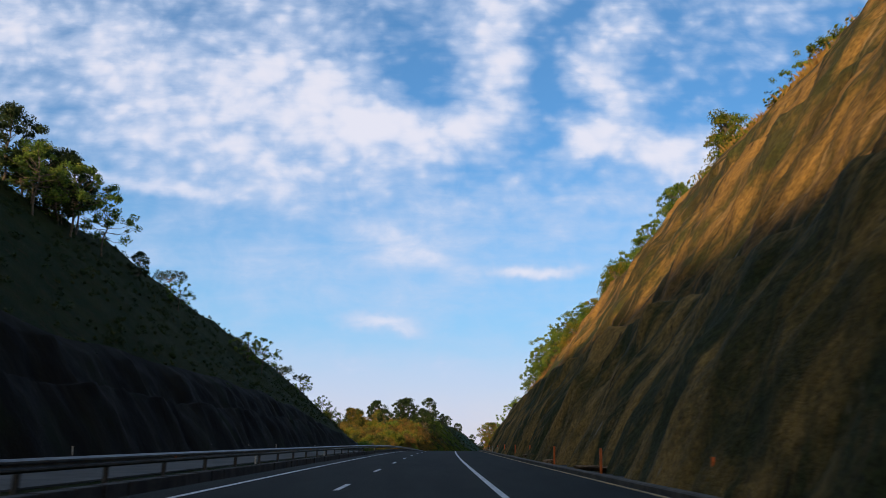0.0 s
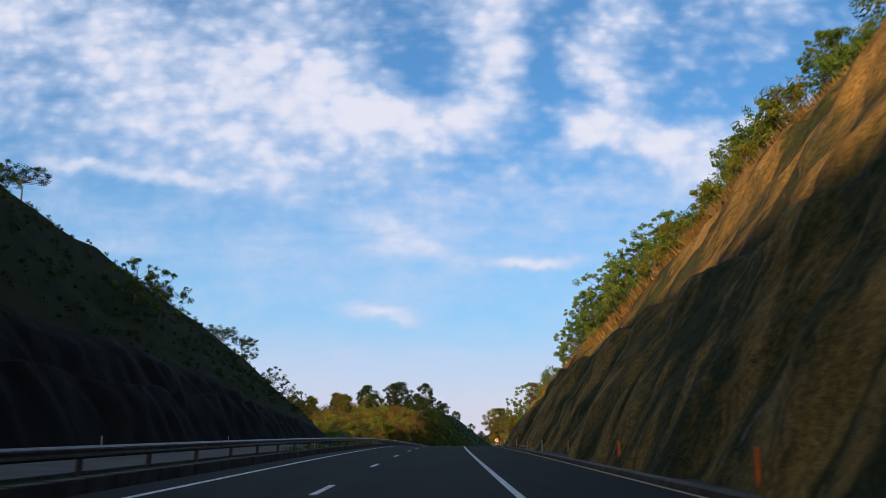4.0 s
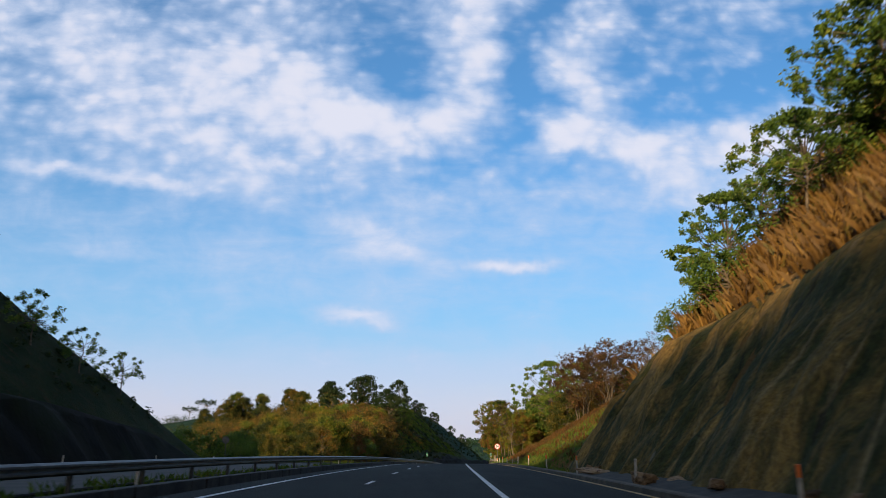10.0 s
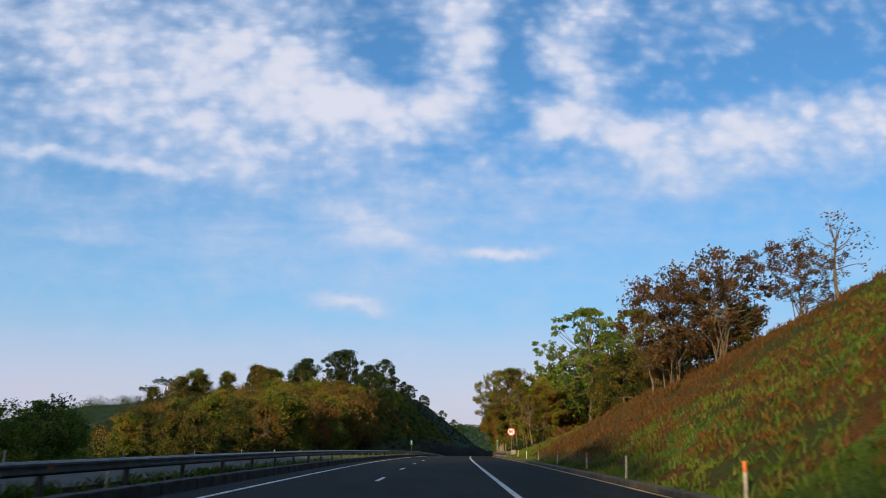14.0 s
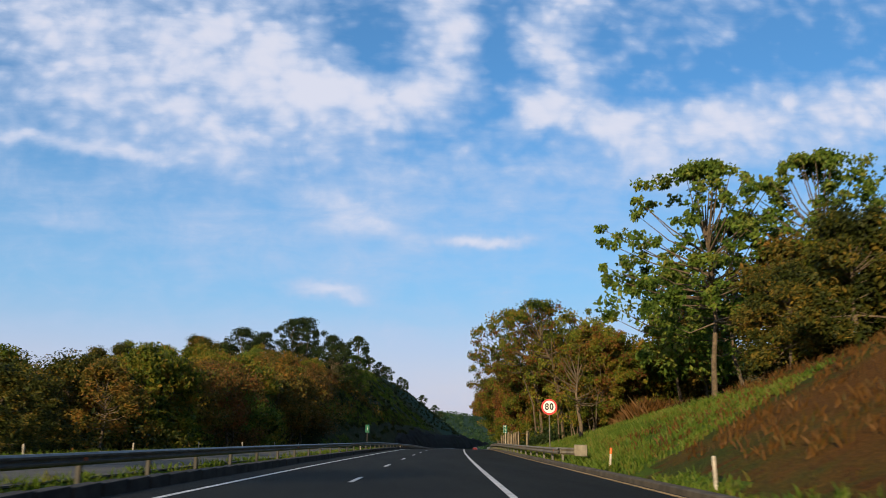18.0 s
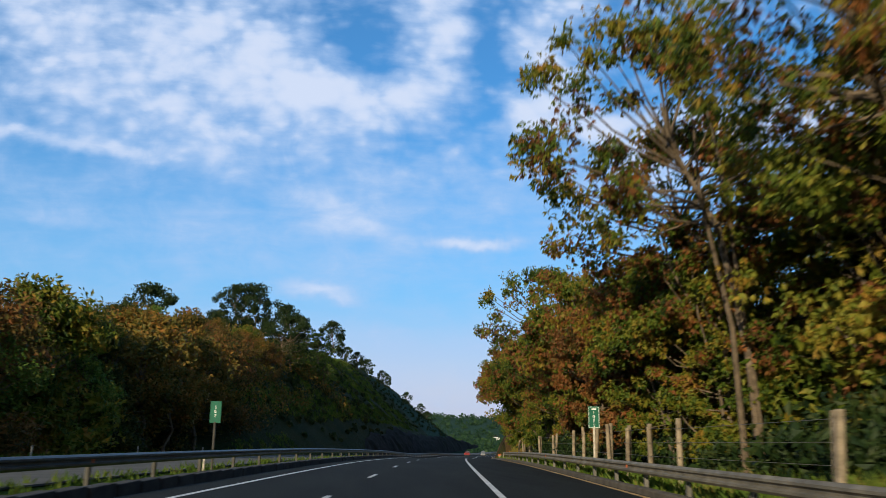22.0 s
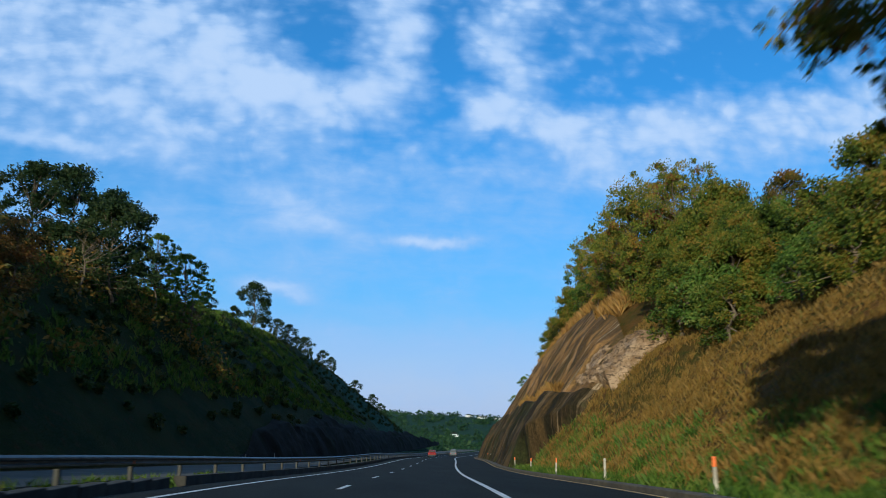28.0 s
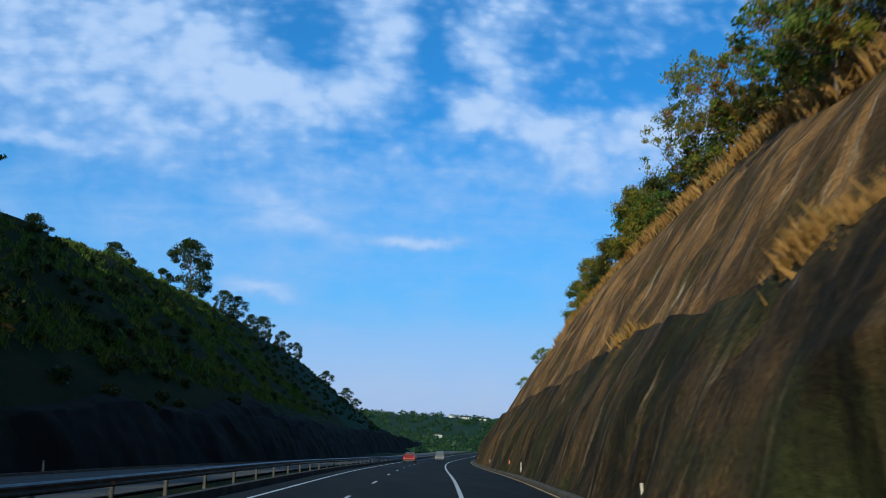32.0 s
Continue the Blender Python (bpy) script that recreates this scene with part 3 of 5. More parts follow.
# ---- ground ----
def build_ground():
    # rows before -150 are unseen, added so the left hill casts its shadow
    ys = np.concatenate([np.arange(-420, -150, 10.0), np.arange(-150, 660, 2.0), np.arange(660, 1000, 6.0), np.geomspace(1000, 4900, 70)])
    near = np.concatenate([np.arange(-110, -24, 2.0), [-24, -23, -22, -21, -20.2, -10.2, -9.6, -7.6, -7.0, -6.6, 5.2, 6.0, 6.6, 7.2, 8, 9, 10], np.arange(11, 60, 1.5), np.arange(60, 111, 5)])
    far = np.geomspace(118, 2600, 34)
    lats = np.concatenate([-far[::-1], near, far])
    Y, L = np.meshgrid(ys, lats, indexing="ij")
    Z = road_z(Y) + land(Y, L) - 0.06
    X = road_x(Y) + L
    V = np.stack([X, Y, Z], -1).reshape(-1, 3)
    n, m = len(ys), len(lats)
    I = np.arange(n * m).reshape(n, m)
    F = np.stack([I[:-1, :-1], I[:-1, 1:], I[1:, 1:], I[1:, :-1]], -1).reshape(-1, 4)
    yc, lc = Y[:-1, :-1].ravel() + 1, L[:-1, :-1].ravel() + 0.5
    hc = land(yc, lc)
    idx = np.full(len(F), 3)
    right = lc > 0
    idx[right & ((yc < 190) | (yc >= 380))] = 0
    idx[right & (yc >= 190) & (yc < 285)] = 1
    idx[right & (yc >= 285) & (yc < 380)] = 2
    idx[right & (yc >= 380) & (yc < 700)] = 5
    # dark scrub ground stands in for the shade under the roadside trees
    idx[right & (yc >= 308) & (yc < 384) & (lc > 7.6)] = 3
    edge = 7.0 + 0.5 * waves(yc, lc, 4, 51) + 7.0 * step(yc, 263, 274) + 22 * (1 - step(yc + 0.4 * lc + 3 * waves(yc, lc, 5, 53), 208, 222)) * (waves(yc, lc, 3.5, 54) > -0.1)
    idx[right & (yc >= 186) & (yc < 285) & (lc < edge)] = 2
    idx[right & (yc >= 380) & (yc < 446) & (lc < 9.0 + 1.6 * waves(yc, lc, 3, 52))] = 2
    idx[~right & (yc > 225) & (yc < 385) & (lc > -30)] = 2
    idx[yc > 700] = 4
    idx[(np.abs(lc) > 120) & (yc > 240)] = 4
    me = mesh_of("ground", V, F.tolist(), [GRASS_DRY, GRASS_MIX, GRASS_GREEN, SCRUB, WOODS, GRASS_GOLD], idx, smooth=True)
    tagged(new("ground", me), "hilly ground with dry grass and scrub", "ground", kind="structure")


build_ground()

# ---- road ----
ROAD_Y = along(-140, 760, 5)


def strip(name, u0, u1, h, mat, label, ys=ROAD_Y, thick=0.05):
    ob = new(name, sweep(ys, [(u0, h - thick), (u1, h - thick), (u1, h), (u0, h)], name, mat))
    return tagged(ob, label, name.split("_")[0], kind="structure")


strip("road", -6.6, 5.2, 0.0, ASPHALT, "dark grey asphalt carriageway with a shoulder")
strip("road_opposite", -20.2, -10.2, 0.0, PALE_ROAD, "pale grey concrete carriageway of the opposite direction")
tagged(new("edge_line", sweep(ROAD_Y, [(1.44, 0.0), (1.60, 0.0), (1.60, 0.004), (1.44, 0.004)], "edge_line", PAINT)), "solid white edge line", "road marking", kind="structure")
tagged(new("edge_line", sweep(ROAD_Y, [(-5.58, 0.0), (-5.42, 0.0), (-5.42, 0.004), (-5.58, 0.004)], "edge_line", PAINT)), "solid white edge line", "road marking", kind="structure")

# ---- lane dashes ----
def build_dashes():
    root = thing("lane_dashes", "broken white lane line painted on the asphalt", "road marking", kind="structure")
    y = -29.8
    while y < 640:
        part("dash", sweep([y, y + 1.45, y + 2.9], [(-2.48, 0.0), (-2.34, 0.0), (-2.34, 0.004), (-2.48, 0.004)], "dash", PAINT), PAINT, root)
        y += 12.6


build_dashes()

# ---- kerbs ----
K_Y = along(-60, 640, 4)
tagged(new("shoulder_line", sweep(K_Y, [(4.98, 0.0), (5.12, 0.0), (5.12, 0.005), (4.98, 0.005)], "shoulder_line", YELLOW)), "worn ochre line along the shoulder", "road marking", kind="structure")
tagged(new("kerb_right", sweep(K_Y, [(5.24, -0.1), (5.56, -0.1), (5.56, 0.13), (5.52, 0.15), (5.28, 0.15), (5.24, 0.12)], "kerb_right", CONCRETE)), "low grey concrete kerb with dirt", "kerb", kind="structure")
tagged(new("gutter_right", sweep(along(-60, 176, 4), [(5.6, -0.2), (7.6, -0.2), (7.6, 0.16), (7.3, 0.10), (6.6, -0.03), (6.0, 0.02), (5.6, 0.10)], "gutter_right", DARK_CONCRETE)), "broad dirty concrete drain below the rock face", "gutter", kind="structure")
tagged(new("gutter_right", sweep(along(446, 620, 4), [(5.6, -0.2), (7.3, -0.2), (7.3, 0.16), (6.6, -0.03), (6.0, 0.02), (5.6, 0.10)], "gutter_right", DARK_CONCRETE)), "broad dirty concrete drain below the rock face", "gutter", kind="structure")
tagged(new("kerb_left", sweep(along(-60, 640, 4), [(-20.5, -0.1), (-20.2, -0.1), (-20.2, 0.14), (-20.5, 0.14)], "kerb_left", CONCRETE)), "low concrete kerb of the opposite carriageway", "kerb", kind="structure")


def build_median_kerb():
    root = thing("median_kerb", "dark row of concrete kerb blocks along the central strip", "kerb", kind="structure")
    rnd = random.Random(5)
    bm = box(0.34, 1.34, 0.34, (0, 0, 0.09), 0.02)
    me = bpy.data.meshes.new("kerb_block")
    bm.to_mesh(me)
    bm.free()
    me.materials.append(DARK_CONCRETE)
    for i in range(296):
        y = -8 + i * 1.38
        ob = new("kerb_block", me)
        ob.parent = root
        ob.matrix_basis = pose(float(road_x(y)) - 6.95 + rnd.uniform(-0.02, 0.02), y, float(road_z(y)), 0, 0, heading(y) + rnd.uniform(-1.5, 1.5))
    tagged(new("median_kerb_far", sweep(along(400.4, 640, 4), [(-7.1, -0.1), (-6.78, -0.1), (-6.78, 0.24), (-7.1, 0.24)], "median_kerb_far", DARK_CONCRETE)), "dark concrete kerb along the central strip", "kerb", kind="structure")


build_median_kerb()


# ---- guard rails ----
def beam_mesh(ys, lat, face, z, mat, name="beam"):
    """The folded W profile of a crash barrier, with its sheet's thickness."""
    w = [(0.0, 0.155), (0.035, 0.15), (0.082, 0.10), (0.082, 0.055), (0.02, 0.02), (0.02, -0.02), (0.082, -0.055), (0.082, -0.10), (0.035, -0.15), (0.0, -0.155)]
    front = [(lat + face * (u + 0.01), z + v) for u, v in w]
    back = [(lat + face * (u - 0.004), z + v * 0.98) for u, v in w[::-1]]
    return sweep(ys, front + back, name, mat, smooth=False)


def build_rail(a, b, lat, face, gap, group, label, reflect, mat, post_mat):
    root = thing("guard_rail", label, "guard rail", group)
    step_y = 4 * gap
    y = a
    while y < b - 0.1:
        e = min(y + step_y, b)
        part("beam", beam_mesh(along(y - 0.1, e + 0.12, gap), lat, face, 0.62, mat), mat, root)
        y = e
    bm = box(0.11, 0.15, 0.95, (0, 0, 0.27), 0.012)
    post = bpy.data.meshes.new("post")
    bm.to_mesh(post)
    bm.free()
    post.materials.append(post_mat)
    bm = box(0.09, 0.13, 0.24, (0, 0, 0), 0.012)
    block = bpy.data.meshes.new("spacer")
    bm.to_mesh(block)
    bm.free()
    block.materials.append(post_mat)
    bm = box(0.012, 0.10, 0.09, (0, 0, 0), 0.004)
    tag = bpy.data.meshes.new("reflector")
    bm.to_mesh(tag)
    bm.free()
    tag.materials.append(ORANGE)
    n = int((b - a) / gap) + 1
    for i in range(n):
        y = a + i * gap
        x, z, h = float(road_x(y)), float(road_z(y)), heading(y)
        c, s = math.cos(radians(h)), math.sin(radians(h))
        for me, off, dz in ((post, -0.17, 0.0), (block, -0.07, 0.62)):
            ob = new(me.name.split(".")[0], me)
            ob.parent = root
            u = lat + face * off
            ob.matrix_basis = pose(x + u * c, y + u * s, z + dz, 0, 0, h)
        if i % reflect == 0:
            ob = new("reflector", tag)
            ob.parent = root
            u = lat + face * 0.075
            ob.matrix_basis = pose(x + u * c, y + 0.4, z + 0.62, 0, 0, h)
    return root


build_rail(-30, 700, -8.7, 1, 4.8, "crash barriers", "long galvanised steel crash barrier on the central strip", 6, STEEL, LEFT_POST)
right_rail = build_rail(277.5, 383, 5.55, -1, 4.0, "crash barriers", "weathered grey steel crash barrier beside the shoulder, sunlight put into its colour", 5, RAIL_STEEL, DARK_STEEL)


def build_rail_end(y, lat):
    bm = box(0.05, 0.62, 0.52, (0, 0, 0.66), 0.02)
    ob = part("end_plate", bm, RAIL_STEEL, right_rail, "broad flared steel end plate")
    ob.matrix_basis = pose(float(road_x(y)) + lat, y, float(road_z(y)), 0, 0, heading(y) + 62)
    bm = bmesh.new()
    vs = []
    for t in np.linspace(0, 1, 7):
        yy = y + 0.1 + t * (277.6 - y)
        u = lat + (5.5 - lat) * t ** 0.7
        x, z = float(road_x(yy)) + u, float(road_z(yy))
        vs.append([bm.verts.new((x + dx, yy, z + dz)) for dx, dz in ((0, 0.78), (-0.07, 0.71), (-0.01, 0.62), (-0.07, 0.53), (0, 0.46), (0.03, 0.46), (0.03, 0.78))])
    for p, q in zip(vs, vs[1:]):
        for i in range(7):
            bm.faces.new((p[i], p[(i + 1) % 7], q[(i + 1) % 7], q[i]))
    bm.faces.new(vs[0])
    bm.faces.new(vs[-1][::-1])
    part("flared_beam", bm, RAIL_STEEL, right_rail)


build_rail_end(275.3, 6.35)


# ---- roadside posts ----
def build_delineators():
    first = thing("delineator_post", "white roadside marker post with an orange cap", "marker post", "roadside marker posts")
    part("post", rod(0.048, 0.045, -0.1, 0.62, 10), POST_WHITE, first)
    part("cap", rod(0.046, 0.044, 0.62, 0.85, 10, bevel=0.01), ORANGE, first, "orange painted cap")
    plainer = thing("delineator_post", "plain white roadside marker post", "marker post", "roadside marker posts")
    part("post", rod(0.048, 0.045, -0.1, 0.80, 10, bevel=0.01), POST_WHITE, plainer)
    painted = thing("delineator_post", "roadside marker post painted orange all over", "marker post", "roadside marker posts")
    part("post", rod(0.06, 0.055, -0.1, 0.95, 10, bevel=0.01), ORANGE, painted)
    rnd = random.Random(3)
    ys = [-5.5, 7, 19.5, 33, 46.5, 59, 72, 85.5, 98.5, 111, 122.5, 134.5, 147, 160, 173, 186.5, 200.5, 213, 222, 233.5, 245.5, 256.5, 269]
    ys += [388, 395.5, 407.5, 420, 432.5, 445, 457, 465, 473.5, 482, 490.5, 499, 507.5, 516, 524.5, 533, 541.5, 550, 560, 570]
    for i, y in enumerate(ys):
        src = plainer if i % 4 == 1 else first
        if i in (3, 4, 5, 6, 7):
            src = painted
        p = spot(y, 6.45)
        m = pose(*p, rnd.uniform(-3, 3), rnd.uniform(-4, 4), rnd.uniform(0, 90))
        (copy_thing(src, m) if i not in (0, 1, 3) else src).matrix_basis = m
    for i in range(34):
        y = 6 + i * 14.5
        copy_thing(plainer, pose(*spot(y, -21.4), rnd.uniform(-3, 3), rnd.uniform(-3, 3), 0))
    for y in (46, 72, 118, 160, 207, 330, 382):
        copy_thing(first, pose(*spot(y, -9.9), rnd.uniform(-3, 3), rnd.uniform(-3, 3), 0))


build_delineators()


# ---- signs ----
def lettering(text, size, mat, parent, at, name="digit", stretch=1.0, bold=0.015):
    for i, ch in enumerate(text):
        cu = bpy.data.curves.new(name, "FONT")
        cu.body, cu.size, cu.align_x, cu.align_y, cu.extrude, cu.offset = ch, size, "CENTER", "CENTER", 0.004, size * bold
        tmp = bpy.data.objects.new(name, cu)
        scene.collection.objects.link(tmp)
        me = bpy.data.meshes.new_from_object(tmp.evaluated_get(bpy.context.evaluated_depsgraph_get()))
        bpy.data.objects.remove(tmp)
        me.materials.clear()
        me.materials.append(mat)
        ob = new(name, me)
        ob.parent = parent
        ob.matrix_basis = pose(*at[i], 90, 0, 0) @ Matrix.Diagonal((stretch, 1, 1, 1))


def build_speed_sign():
    p = spot(292.6, 7.0)
    root = thing("speed_limit_sign", "round white 80 speed sign with a red rim", "road sign", at=p, turn=heading(292.6) - 4)
    top = float(road_z(292.6)) + 3.30 - p.z
    part("pole", rod(0.04, 0.04, -0.3, top + 0.45, 12), DARK_STEEL, root)

    def disc(r, y0, y1, sides=56):
        bm = bmesh.new()
        bmesh.ops.create_cone(bm, cap_ends=True, segments=sides, radius1=r, radius2=r, depth=abs(y1 - y0), matrix=Matrix.Translation((0, (y0 + y1) / 2, top)) @ Matrix.Rotation(math.pi / 2, 4, "X"))
        return bm
    part("rim", disc(0.53, -0.045, -0.065), RED, root, "red painted rim")
    part("face", disc(0.41, -0.063, -0.073), WHITE, root, "white sign face")
    for u in (-0.155, 0.155):
        lettering("8" if u < 0 else "0", 0.60, BLACK, root, [(u, -0.075, top)], stretch=0.86, bold=0.035)
    part("bracket", box(0.5, 0.03, 0.05, (0, -0.03, top - 0.2)), DARK_STEEL, root)
    part("bracket", box(0.5, 0.03, 0.05, (0, -0.03, top + 0.2)), DARK_STEEL, root)


def build_km_marker(y, lat, digits, label):
    p = spot(y, lat)
    root = thing("kilometre_marker", label, "road sign", "kilometre markers", at=p, turn=heading(y) - 3)
    top = float(road_z(y)) + 2.25 - p.z
    part("pole", rod(0.045, 0.045, -0.3, top - 0.38, 10), POST_WHITE if lat > 0 else LEFT_POST, root)
    part("plate", box(0.44, 0.025, 0.84, (0, 0, top), 0.008), GREEN_SIGN, root, "green sign plate")
    if lat > 0:
        for sx, sz, at in ((0.39, 0.010, (0, -0.015, top + 0.39)), (0.39, 0.010, (0, -0.015, top - 0.39)), (0.010, 0.79, (-0.195, -0.015, top)), (0.010, 0.79, (0.195, -0.015, top))):
            part("border", box(sx, 0.006, sz, at), WHITE, root)
        part("small_print", box(0.17, 0.006, 0.05, (0, -0.015, top + 0.31)), WHITE, root, "unreadable white word as a bar")
    for i, ch in enumerate(digits):
        lettering(ch, 0.17, WHITE, root, [(0, -0.016, top + 0.18 - i * 0.165)], bold=0.0)


build_speed_sign()
build_km_marker(326.0, 5.95, "107S", "green kilometre sign reading 107 S on a white pole")
build_km_marker(327.8, -8.95, "107", "green kilometre sign reading 107 on the central strip")


def build_small_sign():
    for y, lat in ((214, -21.8),):
        p = spot(y, lat)
        root = thing("small_road_sign", "small dark round sign on a thin pole", "road sign", at=p, turn=heading(y) + 2)
        part("pole", rod(0.035, 0.035, -0.2, 2.2, 8), DARK_STEEL, root)
        bm = bmesh.new()
        bmesh.ops.create_cone(bm, cap_ends=True, segments=32, radius1=0.34, radius2=0.34, depth=0.03, matrix=Matrix.Translation((0, -0.04, 2.3)) @ Matrix.Rotation(math.pi / 2, 4, "X"))
        part("plate", bm, DARK_STEEL, root)


build_small_sign()


# ---- fence ----
def build_fence():
    root = thing("wire_fence", "old wire fence with paired weathered wooden posts", "fence")
    rnd = random.Random(8)
    ys = [307.7, 317.0, 320.3, 323.7, 327.0, 330.3, 333.5, 336.7, 345.0, 353.5, 362.0, 369.0, 376.0]
    for y in ys:
        for k in (0, 1):
            bm = rod(0.085, 0.075, -0.4, 1.95 + rnd.uniform(-0.15, 0.1), 9, bevel=0.015)
            ob = part("post", bm, WOOD, root)
            ob.matrix_basis = pose(*spot(y + 0.26 * k, 6.75 + 0.1 * k), rnd.uniform(-3, 3), rnd.uniform(-4, 4), rnd.uniform(0, 90))
    for h in (0.5, 0.9, 1.3, 1.7):
        verts = []
        cu = bpy.data.curves.new("wire", "CURVE")
        cu.dimensions, cu.bevel_depth = "3D", 0.006
        sp = cu.splines.new("POLY")
        sp.points.add(len(ys) - 1)
        for q, y in zip(sp.points, ys):
            q.co = (*(spot(y, 6.68) + Vector((0, 0, h + rnd.uniform(-0.03, 0.03)))), 1)
        cu.materials.append(DARK_STEEL)
        ob = new("wire", cu)
        ob.parent = root
    a, b = spot(345.5, 7.0, 1.0), spot(348.4, 7.1, -0.1)
    bm = rod(0.07, 0.06, 0, (b - a).length, 8)
    ob = part("brace", bm, WOOD, root)
    ob.matrix_basis = Matrix.Translation(a) @ (b - a).to_track_quat("Z", "Y").to_matrix().to_4x4()


build_fence()


# ---- sprayed rock faces ----
def slope_face(name, label, y0, y1, side, tables, bench=(), every=0.4, lift=0.16, mat=None, low=None, seed=0, below=None, below_from=-100, relief=0.8):
    toe_t, rock_t, slope_t = tables
    ys = np.arange(y0, y1, every)
    rows = 80
    S = np.linspace(0, 1, rows)
    Y, SS = np.meshgrid(ys, S, indexing="ij")
    toe = ramp_to(Y, toe_t)
    rock = np.maximum(ramp_to(Y, rock_t) + 1.1 * waves(Y, Y * 0, 9, seed + 20), 0.02)
    slope = ramp_to(Y, slope_t) if isinstance(slope_t, list) else slope_t
    foot = ramp_to(Y, low) if low else -0.4 + 0 * Y
    Hh = foot + SS * np.maximum(rock - foot, 0.02)
    tilt = Y + 0.16 * Hh
    bend = tilt + 2.2 * waves(Y, Hh, 7.0, seed + 16) + 0.8 * waves(Y, Hh, 2.6, seed + 17)
    flute = 0.75 * np.abs(waves(bend, Hh * 0.25, 2.4, seed + 11)) + 0.35 * np.abs(waves(bend, Hh * 0.35, 1.0, seed + 12)) + 0.7 * waves(Y, Hh * 0.7, 5.5, seed + 13) + 0.3 * waves(Y, Hh, 1.7, seed + 18) + 0.14 * waves(Y * 1.0, Hh, 0.6, seed + 14)
    edge = np.clip((1 - SS) * 6, 0, 1) * np.clip((rock - np.maximum(foot, 0)) / 4, 0.3, 1)
    if low:
        edge = edge * np.clip(SS * 8 + (foot < 0), 0, 1) * step(Y, y0, y0 + 3)
    out = lift + (flute * relief + 0.35) * edge
    taper = np.where(foot > -0.39, np.clip(SS * 5, 0, 1), 1.0) * (step(Y, y0, y0 + 4) if low else 1.0)
    for k, (high, depth) in enumerate(bench):
        lip = high + 0.6 * waves(Y, 0 * Y, 7, seed + 15 + k)
        out = out + depth * (1 - step(Hh, lip - 0.15, lip + 0.25)) * step(rock, high, high + 3) * (1.0 if low is None else step(Y, 439, 448))
    out = out * taper - 0.5 * (1 - taper)
    nx, nz = slope / np.sqrt(1 + slope**2), 1 / np.sqrt(1 + slope**2)
    lat = toe + np.maximum(Hh, -0.4) / slope - nx * out
    Z = road_z(Y) + Hh + nz * out * 0.9 * np.where(foot > -0.39, 1.0, step(Hh, -0.2, 2.5))
    X = road_x(Y) + side * lat
    V = np.stack([X, Y, Z], -1).reshape(-1, 3)
    n, m = Y.shape
    I = np.arange(n * m).reshape(n, m)
    F = np.stack([I[:-1, :-1], I[1:, :-1], I[1:, 1:], I[:-1, 1:]], -1).reshape(-1, 4)
    if side > 0:
        F = F[:, ::-1]
    idx = None
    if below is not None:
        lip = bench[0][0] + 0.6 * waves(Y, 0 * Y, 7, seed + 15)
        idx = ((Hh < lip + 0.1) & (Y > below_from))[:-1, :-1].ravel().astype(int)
    ob = new(name, mesh_of(name, V, F.tolist(), [mat or SHOTCRETE] + ([below] if below else []), idx, smooth=True))
    return tagged(ob, label, "rock face", kind="structure")


slope_face("rock_face_1", "high fluted grey-brown sprayed concrete rock face", -60, 185, 1, (R_TOE, R_ROCK_TOP, R_SLOPE_1), bench=((7.2, 0.7), (17.0, 0.6)), seed=1, below=SHOT_DAMP, relief=0.95)
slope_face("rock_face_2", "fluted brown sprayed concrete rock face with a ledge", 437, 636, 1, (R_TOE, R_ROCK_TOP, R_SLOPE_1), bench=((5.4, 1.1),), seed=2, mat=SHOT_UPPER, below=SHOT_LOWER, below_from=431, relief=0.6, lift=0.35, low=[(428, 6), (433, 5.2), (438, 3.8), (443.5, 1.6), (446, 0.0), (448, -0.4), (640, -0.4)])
slope_face("rock_face_3", "dark sprayed concrete rock face with a ledge, shade put into its colour", -60, 224, -1, (L_TOE, L_ROCK, 1.5), bench=((4.2, 0.9),), every=0.8, seed=3, mat=SHADED_ROCK)
slope_face("rock_face_4", "dark rock face of the far cutting, shade put into its colour", 466, 930, -1, (L_TOE, L_ROCK, 1.5), bench=((5.0, 0.9),), every=1.2, seed=4, mat=SHADED_ROCK)


